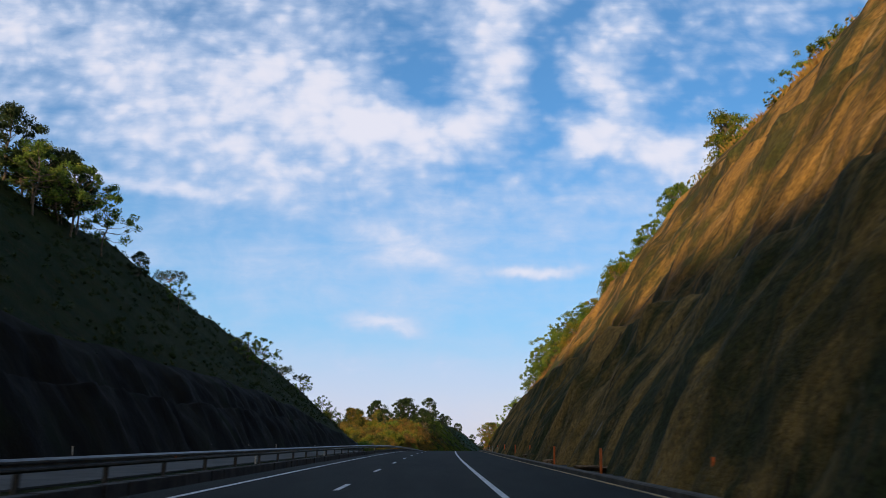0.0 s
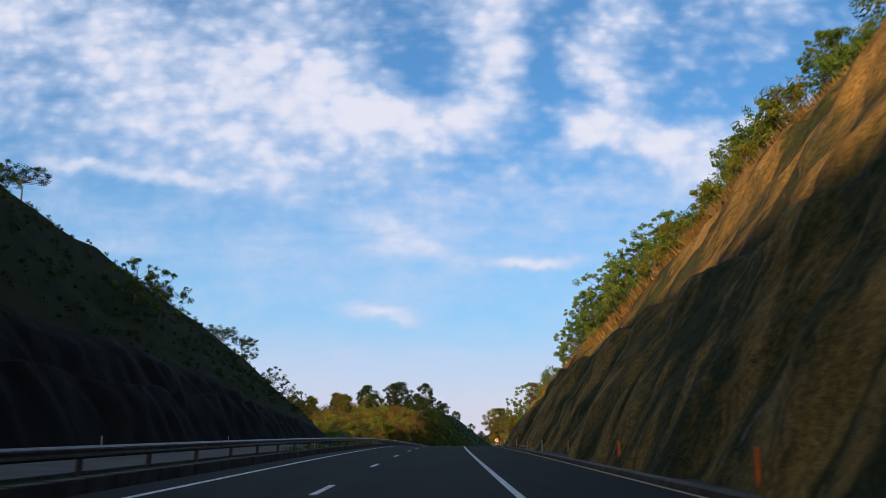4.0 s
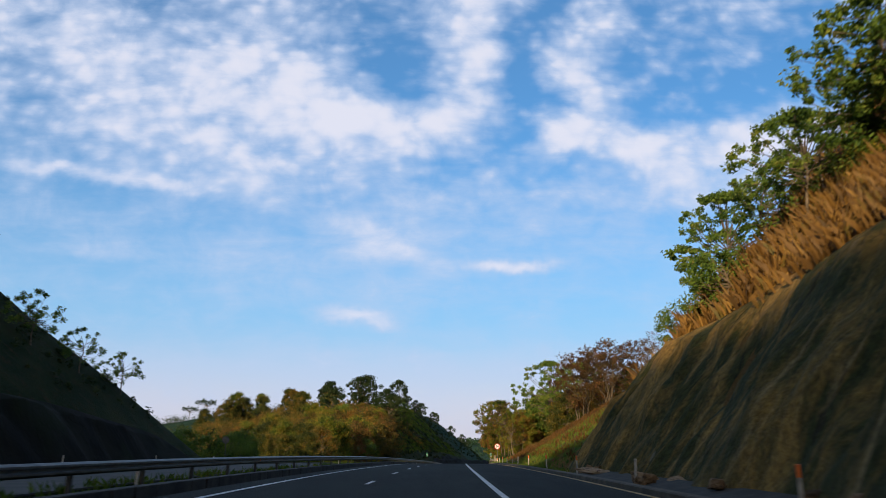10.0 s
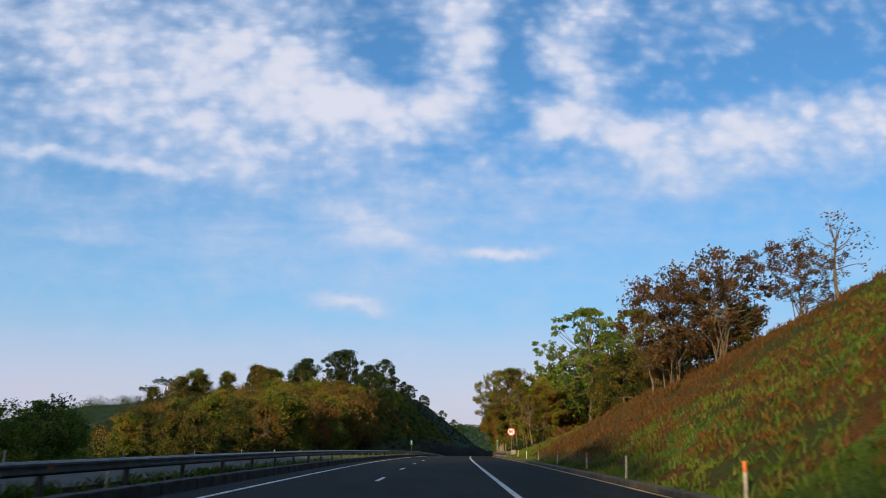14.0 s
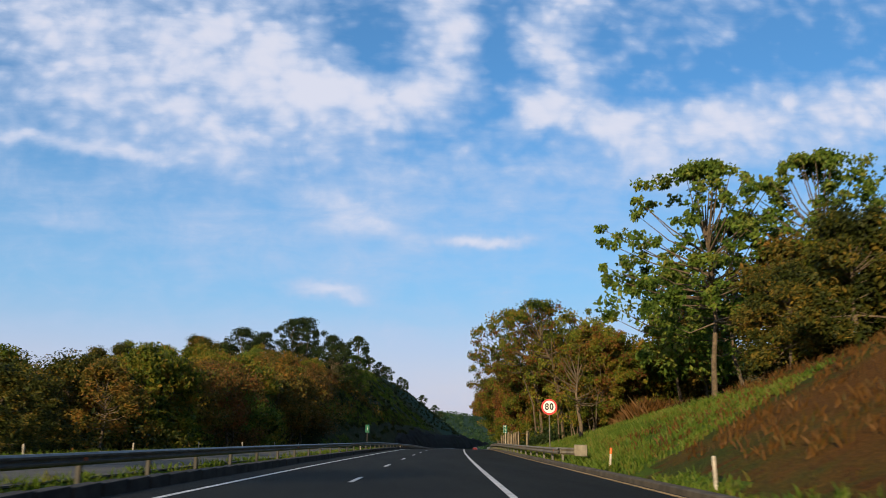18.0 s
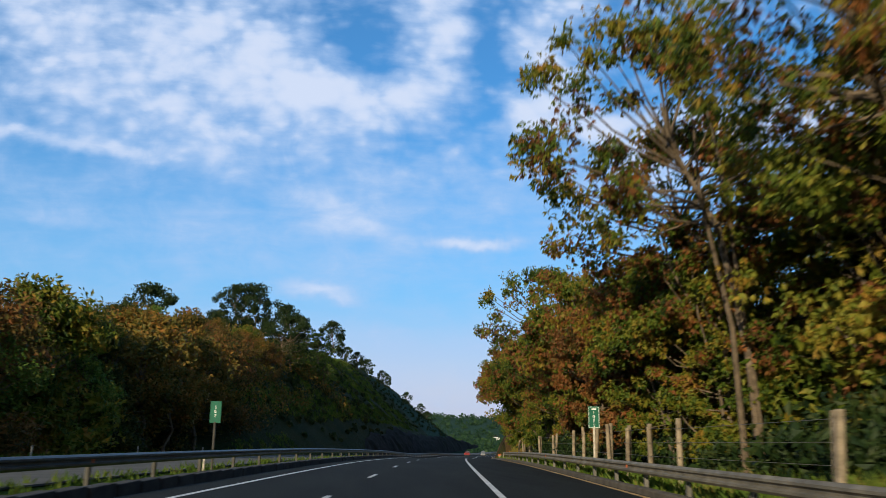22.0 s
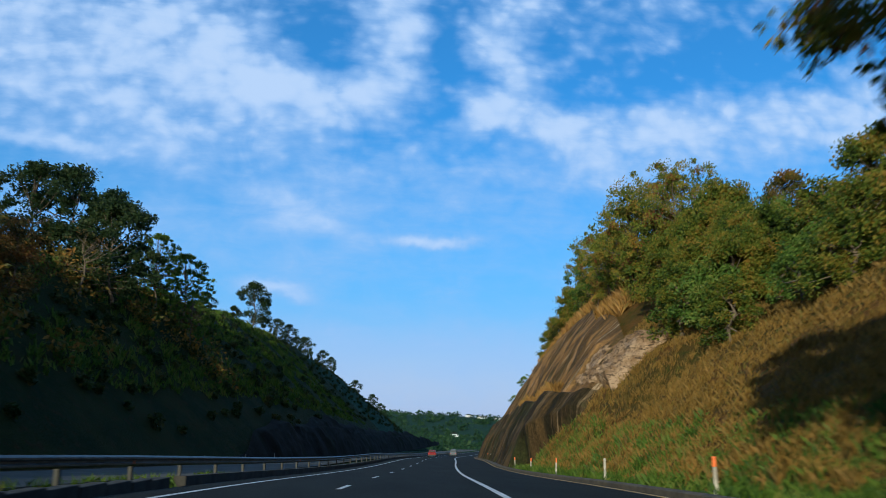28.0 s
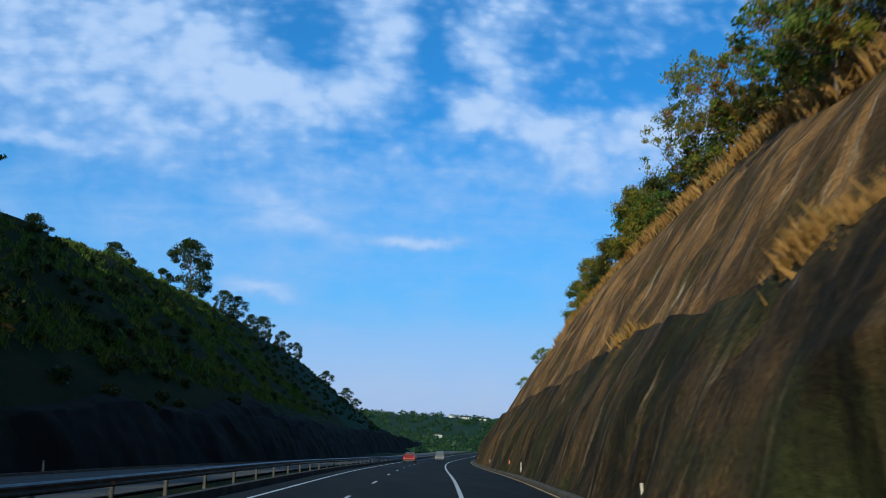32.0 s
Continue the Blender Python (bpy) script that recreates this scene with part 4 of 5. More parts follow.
def build_outcrop():
    """Bare pale rock that breaks through above the ledge."""
    rng = np.random.default_rng(44)
    ys, hs = np.arange(432, 453, 0.3), np.arange(5.2, 11.4, 0.22)
    Y, H = np.meshgrid(ys, hs, indexing="ij")
    edge = np.minimum.reduce([step(Y, 433, 436), 1 - step(Y + 1.8 * waves(H, Y, 0.8, 35), 445, 450), step(H + 0.4 * waves(Y, H, 1.1, 36), 5.5, 6.3), 1 - step(H + 0.8 * waves(Y, H, 1.4, 34), 8.8, 10.6)])
    rough = 0.3 * waves(Y + 0.5 * H, H * 1.7 - 0.3 * Y, 0.9, 31) + 0.2 * waves(Y - 0.6 * H, H * 2.2 + 0.4 * Y, 0.37, 32) + 0.35 * waves(Y, H, 2.3, 33) + rng.normal(size=Y.shape) * 0.05
    rough = np.floor(rough * 5) / 5 * 0.6 + rough * 0.4
    out = 0.45 + (0.65 + 0.8 * rough) * edge - 1.4 * (1 - edge)
    slope = ramp_to(Y, R_SLOPE_1)
    nx, nz = slope / np.sqrt(1 + slope**2), 1 / np.sqrt(1 + slope**2)
    X = road_x(Y) + ramp_to(Y, R_TOE) + H / slope - nx * out
    V = np.stack([X, Y, road_z(Y) + H + nz * out], -1).reshape(-1, 3)
    n, m = Y.shape
    I = np.arange(n * m).reshape(n, m)
    F = np.stack([I[:-1, :-1], I[:-1, 1:], I[1:, 1:], I[1:, :-1]], -1).reshape(-1, 4)
    tagged(new("rock_outcrop", mesh_of("rock_outcrop", V, F.tolist(), [PALE_ROCK])), "bare pale tan rock breaking through above the ledge", "rock face", kind="structure")


def make_pale_rock(n):
    p = place_of(n)
    a, g = n.noise(p, 0.7, 5, 0.65), n.noise(p, 5.0, 5, 0.7)
    c = n.mix(n.ramp(a, 0.38, 0.62), (0.22, 0.13, 0.06), (0.42, 0.285, 0.165))
    c = n.mix(n.ramp(g, 0.52, 0.66), c, (0.075, 0.045, 0.025))
    k = n.noise(n.mapping(p, rot=(0.5, 0, 0.3), scale=(0.6, 0.6, 1.8)), 1.6, 5, 0.6, 0.8)
    c = n.mix(n.math("MULTIPLY", n.ramp(k, 0.52, 0.62), 0.85), c, (0.06, 0.038, 0.022))
    return surface(n, c, 0.9, 0.0, n.math("ADD", a, g), 1.0, 0.2, 0.2)


PALE_ROCK = material("pale_rock", make_pale_rock)
build_outcrop()


# ---- fallen stones ----
def build_stones():
    rng = np.random.default_rng(71)
    rnd = random.Random(72)
    protos = []
    for k, (sx, sy, sz) in enumerate(((0.30, 0.24, 0.16), (0.46, 0.30, 0.20), (0.85, 0.40, 0.10), (0.22, 0.18, 0.16))):
        bm = bmesh.new()
        bmesh.ops.create_icosphere(bm, subdivisions=2, radius=1.0)
        for v in bm.verts:
            v.co = Vector([math.copysign(abs(c) ** 0.6, c) for c in v.co]) * float(1 + 0.16 * rng.normal())
            v.co = Vector((v.co.x * sx, v.co.y * sy, v.co.z * sz))
        me = bpy.data.meshes.new("fallen_stone")
        bm.to_mesh(me)
        bm.free()
        me.materials.append(PALE_ROCK)
        protos.append(me)
    spots = [(22, 6.9, 2), (30, 7.3, 1), (33.5, 6.3, 2), (38, 7.2, 0), (47, 7.0, 1), (56, 7.4, 1), (61, 6.6, 2), (171, 6.9, 2), (172.5, 7.4, 1), (174, 7.0, 0)]
    spots += [(rnd.uniform(8, 178), rnd.uniform(6.0, 7.7), rnd.choice((0, 3, 3, 1))) for _ in range(38)]
    for y, lat, k in spots:
        ob = new("fallen_stone", protos[k])
        p = spot(y, lat)
        p.z = float(road_z(y)) + 0.06 + 0.05 * k
        ob.matrix_basis = pose(*p, rnd.uniform(-12, 12), rnd.uniform(-12, 12), rnd.uniform(0, 360))
        tagged(ob, "flat broken slab of pale rock in the drain" if k == 2 else "small pale stone fallen into the roadside drain", "stone", "fallen stones")


build_stones()


# ---- trees ----
def tube(points, radii, sides=7):
    """Verts and faces of a tapered bent stem."""
    verts, faces = [], []
    for i, (p, r) in enumerate(zip(points, radii)):
        d = (points[min(i + 1, len(points) - 1)] - points[max(i - 1, 0)]).normalized()
        a = d.cross(Vector((0.3, 1, 0.2))).normalized()
        b = d.cross(a)
        for k in range(sides):
            t = 2 * math.pi * k / sides
            verts.append(tuple(p + (a * math.cos(t) + b * math.sin(t)) * r))
    for i in range(len(points) - 1):
        for k in range(sides):
            q, s = i * sides + k, i * sides + (k + 1) % sides
            faces.append((q, s, s + sides, q + sides))
    return verts, faces


def leaf_quads(rng, centres, spread, per, size, droop=0.4, narrow=0.5, flat=0.75):
    """Many small leaf shapes round clump centres, as arrays of verts and faces."""
    n = len(centres) * per
    c = np.repeat(np.asarray(centres, float), per, 0)
    s = np.repeat(np.asarray(spread, float), per)[:, None]
    d = rng.normal(size=(n, 3))
    d /= np.linalg.norm(d, axis=1)[:, None]
    p = c + d * (rng.random((n, 1)) ** 0.5) * s * np.array([1, 1, flat])
    along_v = rng.normal(size=(n, 3)) + np.array([0, 0, -droop])
    along_v /= np.linalg.norm(along_v, axis=1)[:, None]
    across = np.cross(along_v, rng.normal(size=(n, 3)))
    across /= np.linalg.norm(across, axis=1)[:, None] + 1e-9
    k = size * (0.6 + 0.8 * rng.random((n, 1)))
    nrm = np.cross(along_v, across)
    v = np.stack([p - along_v * k * 0.5, p + across * k * narrow * 0.5 + nrm * k * 0.12, p + along_v * k * 0.5, p - across * k * narrow * 0.5 + nrm * k * 0.12], 1).reshape(-1, 3)
    f = np.arange(n * 4).reshape(n, 4)
    return v, f


def leaf_bunches(rng, centres, spread, per, size, leaflets=6, narrow=0.3):
    """Hanging bunches of leaflets that share their stalk, as arrays of verts and faces."""
    n = len(centres) * per
    c = np.repeat(np.asarray(centres, float), per, 0)
    s = np.repeat(np.asarray(spread, float), per)[:, None]
    d = rng.normal(size=(n, 3))
    d /= np.linalg.norm(d, axis=1)[:, None]
    p = c + d * (rng.random((n, 1)) ** 0.6) * s * np.array([1, 1, 0.8])
    k = size * (0.6 + 0.8 * rng.random((n, 1, 1)))
    fall = rng.normal(size=(n, 1, 3)) * 0.35 + np.array([0, 0, -0.75]) + rng.normal(size=(n, leaflets, 3)) * 0.42
    fall /= np.linalg.norm(fall, axis=2)[:, :, None]
    across = np.cross(fall, rng.normal(size=(n, leaflets, 3)))
    across /= np.linalg.norm(across, axis=2)[:, :, None] + 1e-9
    top = p[:, None, :]
    mid, tip = top + fall * k * 0.55, top + fall * k
    v = np.concatenate([top, np.stack([mid + across * k * narrow * 0.5, tip, mid - across * k * narrow * 0.5], 2).reshape(n, leaflets * 3, 3)], 1)
    m = 1 + 3 * leaflets
    q = np.arange(leaflets) * 3 + 1
    f = np.stack([0 * q, q, q + 1, q + 2], -1)[None] + (np.arange(n) * m)[:, None, None]
    return v.reshape(-1, 3), f.reshape(-1, 4)


def tree_proto(seed, height, radius, trunk_h, clumps, per, leaf, mat, label, category="tree", group="roadside trees", shape="round", lean=0.0, trunk_r=0.16, gappy=1.0, narrow=0.5, droop=0.4, dense=0, bunch=0, dry=0.0, stems=0):
    """bunch: leaflets in a hanging bunch; dry: share of the outer clumps with withered leaves; stems: further stems from the foot."""
    rng = np.random.default_rng(seed)
    root = thing(category, label, category, group)
    top = Vector((lean, 0.15 * lean, height * 0.82))
    trunk = [Vector((0, 0, -0.5)), Vector((lean * 0.15 + rng.normal() * 0.1, rng.normal() * 0.1, trunk_h * 0.5)), Vector((lean * 0.35 + rng.normal() * 0.2, rng.normal() * 0.2, trunk_h))]
    trunk += [trunk[-1].lerp(top, t) + Vector((rng.normal() * 0.25, rng.normal() * 0.25, 0)) for t in (0.35, 0.7, 1.0)]
    verts, faces = tube(trunk, [trunk_r * 1.3, trunk_r, trunk_r * 0.85, trunk_r * 0.6, trunk_r * 0.4, 0.03], 8)
    centres, spread, tips = [], [], []
    turn0 = rng.random() * 6.28
    for i in range(clumps):
        a = rng.random() * 2 * math.pi + i * 2.4
        lobe = 1.0 + 0.16 * math.sin(3 * a + turn0) + 0.12 * math.sin(5 * a + 2 * turn0)
        if shape == "umbrella":
            r = radius * (0.25 + 0.75 * rng.random() ** 0.6)
            z = height * (0.93 - 0.10 * (r / radius) ** 2) + rng.normal() * height * 0.05
        elif shape == "column":
            z = trunk_h * 0.7 + (height - trunk_h * 0.7) * rng.random()
            r = radius * rng.random() ** 0.5 * (1.1 - 0.55 * z / height)
        elif shape == "bush":
            t = rng.random()
            z = height * (0.06 + 0.92 * t)
            r = lobe * radius * rng.random() ** 0.45 * math.sqrt(max(0.05, 1 - (t * 0.95) ** 2.4))
        elif shape == "vase":
            t = rng.random() ** 0.8
            wide = 0.45 + 0.55 * min(1.0, t / 0.5) if t < 0.5 else math.sqrt(max(0.08, 1 - ((t - 0.5) / 0.56) ** 2.2))
            z = height * (0.14 + 0.85 * t) * (1 + 0.07 * math.sin(2 * a + turn0))
            r = lobe * radius * rng.random() ** 0.42 * wide
        else:
            u = rng.random() * 2 - 0.75
            u = max(-0.8, min(1, u))
            r = lobe * radius * math.sqrt(max(0.04, 1 - u * u)) * (0.35 + 0.65 * rng.random() ** 0.5)
            z = trunk_h + (height - trunk_h) * (0.42 + 0.55 * u)
        c = Vector((lean * z / height + r * math.cos(a), r * math.sin(a), z))
        centres.append(c)
        tips.append(rng.random() < dry * (0.35 + z / height) and r > 0.45 * radius * (1.2 - z / height))
        spread.append(radius * (0.22 + 0.16 * rng.random()) * gappy)
        if i % (2 if clumps < 100 or i < 2 * stems else 3) == 0 or clumps < 16:
            u = min(2.99, 2.1 * max(0.0, (c.z - trunk_h) / (height - trunk_h + 0.01)))
            base = trunk[2 + int(u)].lerp(trunk[3 + int(u)], u % 1)
            pts, radii = [base, base.lerp(c, 0.55) + Vector((0, 0, -0.06 * radius + rng.normal() * 0.15)), c], [trunk_r * 0.42, trunk_r * 0.25, 0.015]
            if i // 2 < stems:
                foot = Vector((rng.normal() * 0.35, rng.normal() * 0.35, -0.3))
                pts = [foot, foot.lerp(c, 0.4) + Vector((-0.12 * c.x, -0.12 * c.y, 0.5)), foot.lerp(c, 0.75) + Vector((rng.normal() * 0.2, rng.normal() * 0.2, 0.1)), c]
                radii = [trunk_r * 0.8, trunk_r * 0.62, trunk_r * 0.4, 0.02]
            v, f = tube(pts, radii, 5)
            off = len(verts)
            verts += v
            faces += [tuple(q + off for q in face) for face in f]
    part("trunk", mesh_of("trunk", verts, faces, [BARK], smooth=True), BARK, root)

    def leaves(which, count):
        cs, sp = [c for c, w in zip(centres, which) if w], [c * (1.25 if k % 3 else 0.8) for k, (c, w) in enumerate(zip(spread, which)) if w]
        if bunch:
            return leaf_bunches(rng, cs, sp, count, leaf, bunch, narrow)
        return leaf_quads(rng, cs, sp, count, leaf, droop, narrow)
    v, f = leaves([True] * len(tips), per - int(0.4 * dry * per))
    if dense:
        v2, f2 = leaf_quads(rng, [c * 0.86 + Vector((0, 0, 0.1 * c.z)) for c in centres], [q * 0.75 for q in spread], dense * 3, 0.30 if bunch else leaf * 1.55, 0.5, 0.6)
        f = np.concatenate([f, f2 + len(v)])
        v = np.concatenate([v, v2])
    part("crown", mesh_of("crown", v, f.tolist(), [mat]), mat, root)
    if any(tips):
        v, f = leaves(tips, int(0.75 * per))
        part("dry_foliage", mesh_of("dry_foliage", v, f.tolist(), [LEAF_WITHERED]), LEAF_WITHERED, root, "withered red-brown leaves")
    return root


def plant(proto, used, places):
    """Copies of a tree: along, across, size, and the turn."""
    for y, lat, size, turn in places:
        p = spot(y, lat, -0.15)
        ob = proto if not used else copy_thing(proto, pose(*p, 0, 0, turn))
        used = True
        ob.matrix_basis = pose(*p, 0, 0, turn) @ Matrix.Diagonal((size, size, size, 1))


BROAD = tree_proto(11, 14, 5.5, 5.0, 46, 120, 0.50, LEAF_GREEN, "tall leafy green tree with an open crown", gappy=0.8, narrow=0.55)
TURN = tree_proto(12, 11, 4.4, 2.4, 60, 120, 0.40, LEAF_MIX, "bushy tree with olive and rust leaves", shape="bush", narrow=0.4, droop=0.9, dense=16)
RUST = tree_proto(13, 10.5, 4.4, 2.6, 56, 120, 0.38, LEAF_RUST, "tree with dry rust-brown leaves", shape="bush", narrow=0.4, droop=0.9)
OCHRE = tree_proto(14, 9, 3.8, 2.6, 44, 100, 0.36, LEAF_OCHRE, "yellowing tree with thin foliage", gappy=0.9)
SPARSE = tree_proto(15, 7.5, 3.0, 3.2, 30, 90, 0.26, LEAF_GREEN, "slender green tree with a thin crown", gappy=0.85)
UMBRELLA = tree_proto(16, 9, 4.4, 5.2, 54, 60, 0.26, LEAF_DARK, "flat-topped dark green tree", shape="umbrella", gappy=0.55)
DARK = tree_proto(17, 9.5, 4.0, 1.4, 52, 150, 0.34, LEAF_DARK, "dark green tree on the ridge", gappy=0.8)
SMALL = tree_proto(18, 4.2, 2.2, 1.0, 30, 130, 0.22, LEAF_MIX, "low bush with mixed leaves", "bush", "bushes", shape="bush")
SMALLG = tree_proto(19, 3.8, 2.3, 0.8, 30, 130, 0.22, LEAF_GREEN, "low dense green roadside bush", "bush", "bushes", shape="bush")
LACY = tree_proto(36, 5.4, 2.8, 1.6, 46, 60, 0.19, LEAF_GREEN, "slender feathery light green tree on the crest", gappy=0.42, trunk_r=0.07)
BARE = tree_proto(20, 8.0, 3.2, 2.6, 36, 10, 0.3, LEAF_RUST, "nearly bare tree with thin branches", gappy=0.9)

NEAR_BROAD = tree_proto(34, 14, 5.6, 4.4, 190, 30, 0.23, LEAF_GREEN, "tall open green tree with large leaves", gappy=0.27, narrow=0.5, trunk_r=0.15, bunch=5)
NEAR_TURN = tree_proto(31, 10.5, 4.7, 2.2, 160, 96, 0.19, LEAF_MIX, "bushy tree with olive leaves and withered tips", shape="vase", gappy=0.43, narrow=0.32, trunk_r=0.11, dense=4, bunch=6, dry=0.5, stems=5)
NEAR_TALL = tree_proto(32, 13, 5.6, 4.6, 160, 66, 0.19, LEAF_MIX, "tall spreading tree with green and withered leaves", gappy=0.40, lean=-2.2, trunk_r=0.14, narrow=0.3, dense=0, bunch=6, dry=0.40, stems=3)
OLIVE = tree_proto(35, 11, 4.6, 2.4, 64, 130, 0.36, LEAF_OLIVE, "dense dark olive tree with some yellow leaves", shape="bush", narrow=0.42, droop=0.7, dense=12)
NEAR_RUST = tree_proto(33, 10.0, 4.4, 2.6, 150, 92, 0.19, LEAF_RUST, "tree with drooping dry rust-brown leaves", shape="vase", gappy=0.43, narrow=0.32, trunk_r=0.11, dense=5, bunch=6, dry=0.8, stems=5)
HIGH_TREE = tree_proto(38, 13.2, 5.0, 7.2, 100, 44, 0.20, LEAF_MIX, "slender tree with a high hanging crown", gappy=0.42, lean=-3.0, trunk_r=0.13, narrow=0.3, bunch=6, dry=0.35, stems=2)
DRY_TREE = tree_proto(37, 8.5, 4.0, 2.6, 110, 40, 0.18, LEAF_BROWN, "thin brown tree with several bare stems", shape="vase", gappy=0.46, narrow=0.32, trunk_r=0.085, bunch=5, dry=0.15, stems=9)
CREST_TREE = tree_proto(39, 11.0, 5.2, 3.0, 120, 44, 0.20, LEAF_GOLD, "golden-green tree with several thin bare stems", shape="vase", gappy=0.44, narrow=0.34, trunk_r=0.10, bunch=6, dry=0.2, stems=10)

RND = random.Random(21)


def scatter(n, y0, y1, l0, l1, s0, s1):
    return [(RND.uniform(y0, y1), RND.uniform(l0, l1), RND.uniform(s0, s1), RND.uniform(0, 360)) for _ in range(n)]


def above_crest(n, y0, y1):
    out = []
    for _ in range(n):
        y = RND.uniform(y0, y1)
        rock, toe, s = (float(ramp_to(y, q)) for q in (R_ROCK_TOP, R_TOE, R_SLOPE_1))
        out.append((y, toe + rock / s + RND.uniform(2, 9), RND.uniform(0.5, 1.1), RND.uniform(0, 360)))
    return out


# the row of trees beside the shoulder
plant(NEAR_TURN, False, [(306, 12.4, 0.8, 10), (320, 9.2, 0.78, 50), (325, 8.8, 0.80, 150), (337, 8.6, 0.98, 200), (343.5, 9.8, 0.95, 60), (355, 9.2, 0.68, 300), (361, 8.2, 0.88, 30), (366, 7.7, 0.98, 220), (373, 7.7, 1.02, 120), (379, 7.9, 1.1, 170), (384, 8.8, 0.98, 33)])
plant(NEAR_TALL, False, [(376, 10.8, 0.8, 350), (381, 11.5, 0.8, 10)])
plant(HIGH_TREE, False, [(348, 9.2, 0.95, 0), (317, 9.2, 1.0, 12), (321, 11.0, 0.95, 340), (309.5, 10.2, 0.92, 30)])
plant(NEAR_RUST, False, [(331, 9.2, 0.9, 240), (343, 9.6, 0.9, 130)])
plant(TURN, False, scatter(14, 298, 384, 14, 26, 0.75, 1.0) + [(262, 26, 0.55, 45), (254, 26, 0.5, 90), (277, 21, 0.7, 300), (270, 24, 0.6, 10)])
plant(DRY_TREE, False, [(251.5, 18.8, 1.2, 190), (255, 22.5, 1.0, 220), (247, 21.5, 1.1, 40), (240, 25.5, 0.7, 280)])
plant(RUST, False, [(268.5, 22, 0.5, 200)]
      + scatter(8, 312, 380, 14, 22, 0.8, 1.0) + scatter(4, 192, 205, 24, 30, 0.4, 0.55))
plant(NEAR_BROAD, False, [(288, 17.0, 1.1, 20), (294, 21, 1.0, 120), (283, 22.5, 1.0, 250), (189, 20.5, 0.80, 60), (182, 23.5, 0.72, 10), (223, 29.5, 0.4, 30), (163, 18.5, 0.55, 0), (158, 21.5, 0.48, 80), (151, 23.5, 0.42, 150), (145, 24.5, 0.40, 230), (154, 26, 0.45, 10), (128, 27.5, 0.42, 20), (112, 29, 0.42, 70), (502, -39.5, 0.84, 30), (498, -42, 0.8, 140), (497, -36.5, 0.55, 260)])
plant(BROAD, False, [(303, 19, 0.95, 200),
                     (308, 24, 0.9, 10)])
plant(OCHRE, False, [(280, 18.8, 0.8, 130), (265, 23, 0.7, 190)] + scatter(6, 302, 330, 19, 27, 0.8, 1.1))
plant(OLIVE, False, [(272, 18.5, 0.6, 70), (281, 20, 0.7, 300)])
plant(OLIVE, True, [(277, 17.5, 0.5, 0), (284, 21, 0.6, 50)])
plant(BARE, False, [(247, 22, 1.15, 0), (232, 24.5, 0.7, 70), (258, 18.5, 0.7, 150), (300, 10.2, 0.9, 220), (470, -40, 0.9, 20)])
# over the first rock face
plant(SPARSE, False, [(105, 26.5, 0.65, 0), (131, 28.5, 0.75, 120), (140, 24.5, 0.6, 200), (97, 29.5, 0.8, 260), (84, 32, 0.9, 330)] + scatter(4, 60, 150, 30, 40, 0.7, 1.1))
plant(SMALLG, False, scatter(14, 90, 175, 24, 36, 0.6, 1.3) + [(164, 19.5, 0.9, 40), (172, 14, 0.8, 40), (178, 13.5, 0.6, 10)] + scatter(10, 228, 245, -40, -25, 0.6, 1.4) )
plant(LACY, False, above_crest(24, 60, 176) + scatter(14, 88, 110, -57, -46, 1.2, 1.8) + [(150, -34, 1.25, 0), (147, -36, 1.0, 90), (127, -42, 0.9, 30), (464, 17.5, 1.3, 20), (160, 19.0, 1.4, 10), (156, 20.5, 1.5, 70), (168, 17, 1.1, 30), (172, 16.5, 0.9, 200), (166, 19, 1.3, 140), (149, 22, 1.5, 250), (194, -31, 0.8, 0), (200, -30, 0.7, 50), (206, -29, 0.7, 90), (186, -34, 0.8, 170), (210, -33, 0.6, 20), (150, 23, 1.2, 0), (141, 24, 1.2, 60), (120, 27, 1.1, 120), (466, 22.5, 1.1, 40), (512, 24, 0.9, 80), (575, 18, 0.7, 160)])
plant(SMALL, False, above_crest(14, 88, 174) + scatter(8, 40, 100, 28, 36, 0.6, 1.2) + scatter(10, 400, 470, 22, 34, 0.8, 1.3))
plant(SMALL, True, scatter(14, 412, 434, 17, 26, 0.7, 1.2) + scatter(12, 436, 451, 18.5, 26, 0.7, 1.2))
plant(NEAR_TURN, True, [(438, 22.5, 0.5, 60)])
plant(TURN, True, scatter(12, 426, 443, 17.5, 25, 0.4, 0.6))
plant(CREST_TREE, False, [(308, 11.5, 0.95, 180), (313, 12.5, 1.0, 90), (462, 18.5, 0.72, 20), (453, 19.5, 0.82, 200), (446, 22, 0.82, 300), (450.5, 20.8, 1.0, 60), (458, 20.5, 0.86, 0), (466, 22, 0.86, 130), (470, 20.5, 0.75, 40), (476, 21.5, 0.7, 140), (452, 24, 0.9, 220), (491, 22.6, 0.95, 40), (500, 23.2, 0.8, 90)])
plant(SMALLG, True, scatter(8, 412, 434, 18, 27, 0.7, 1.2) + [(221, 28, 0.9, 0), (224, 29.5, 1.0, 0)])
plant(TURN, True, [(434, 22, 0.45, 10), (428, 23, 0.5, 80), (441, 20.5, 0.5, 130), (444, 22, 0.55, 220)])
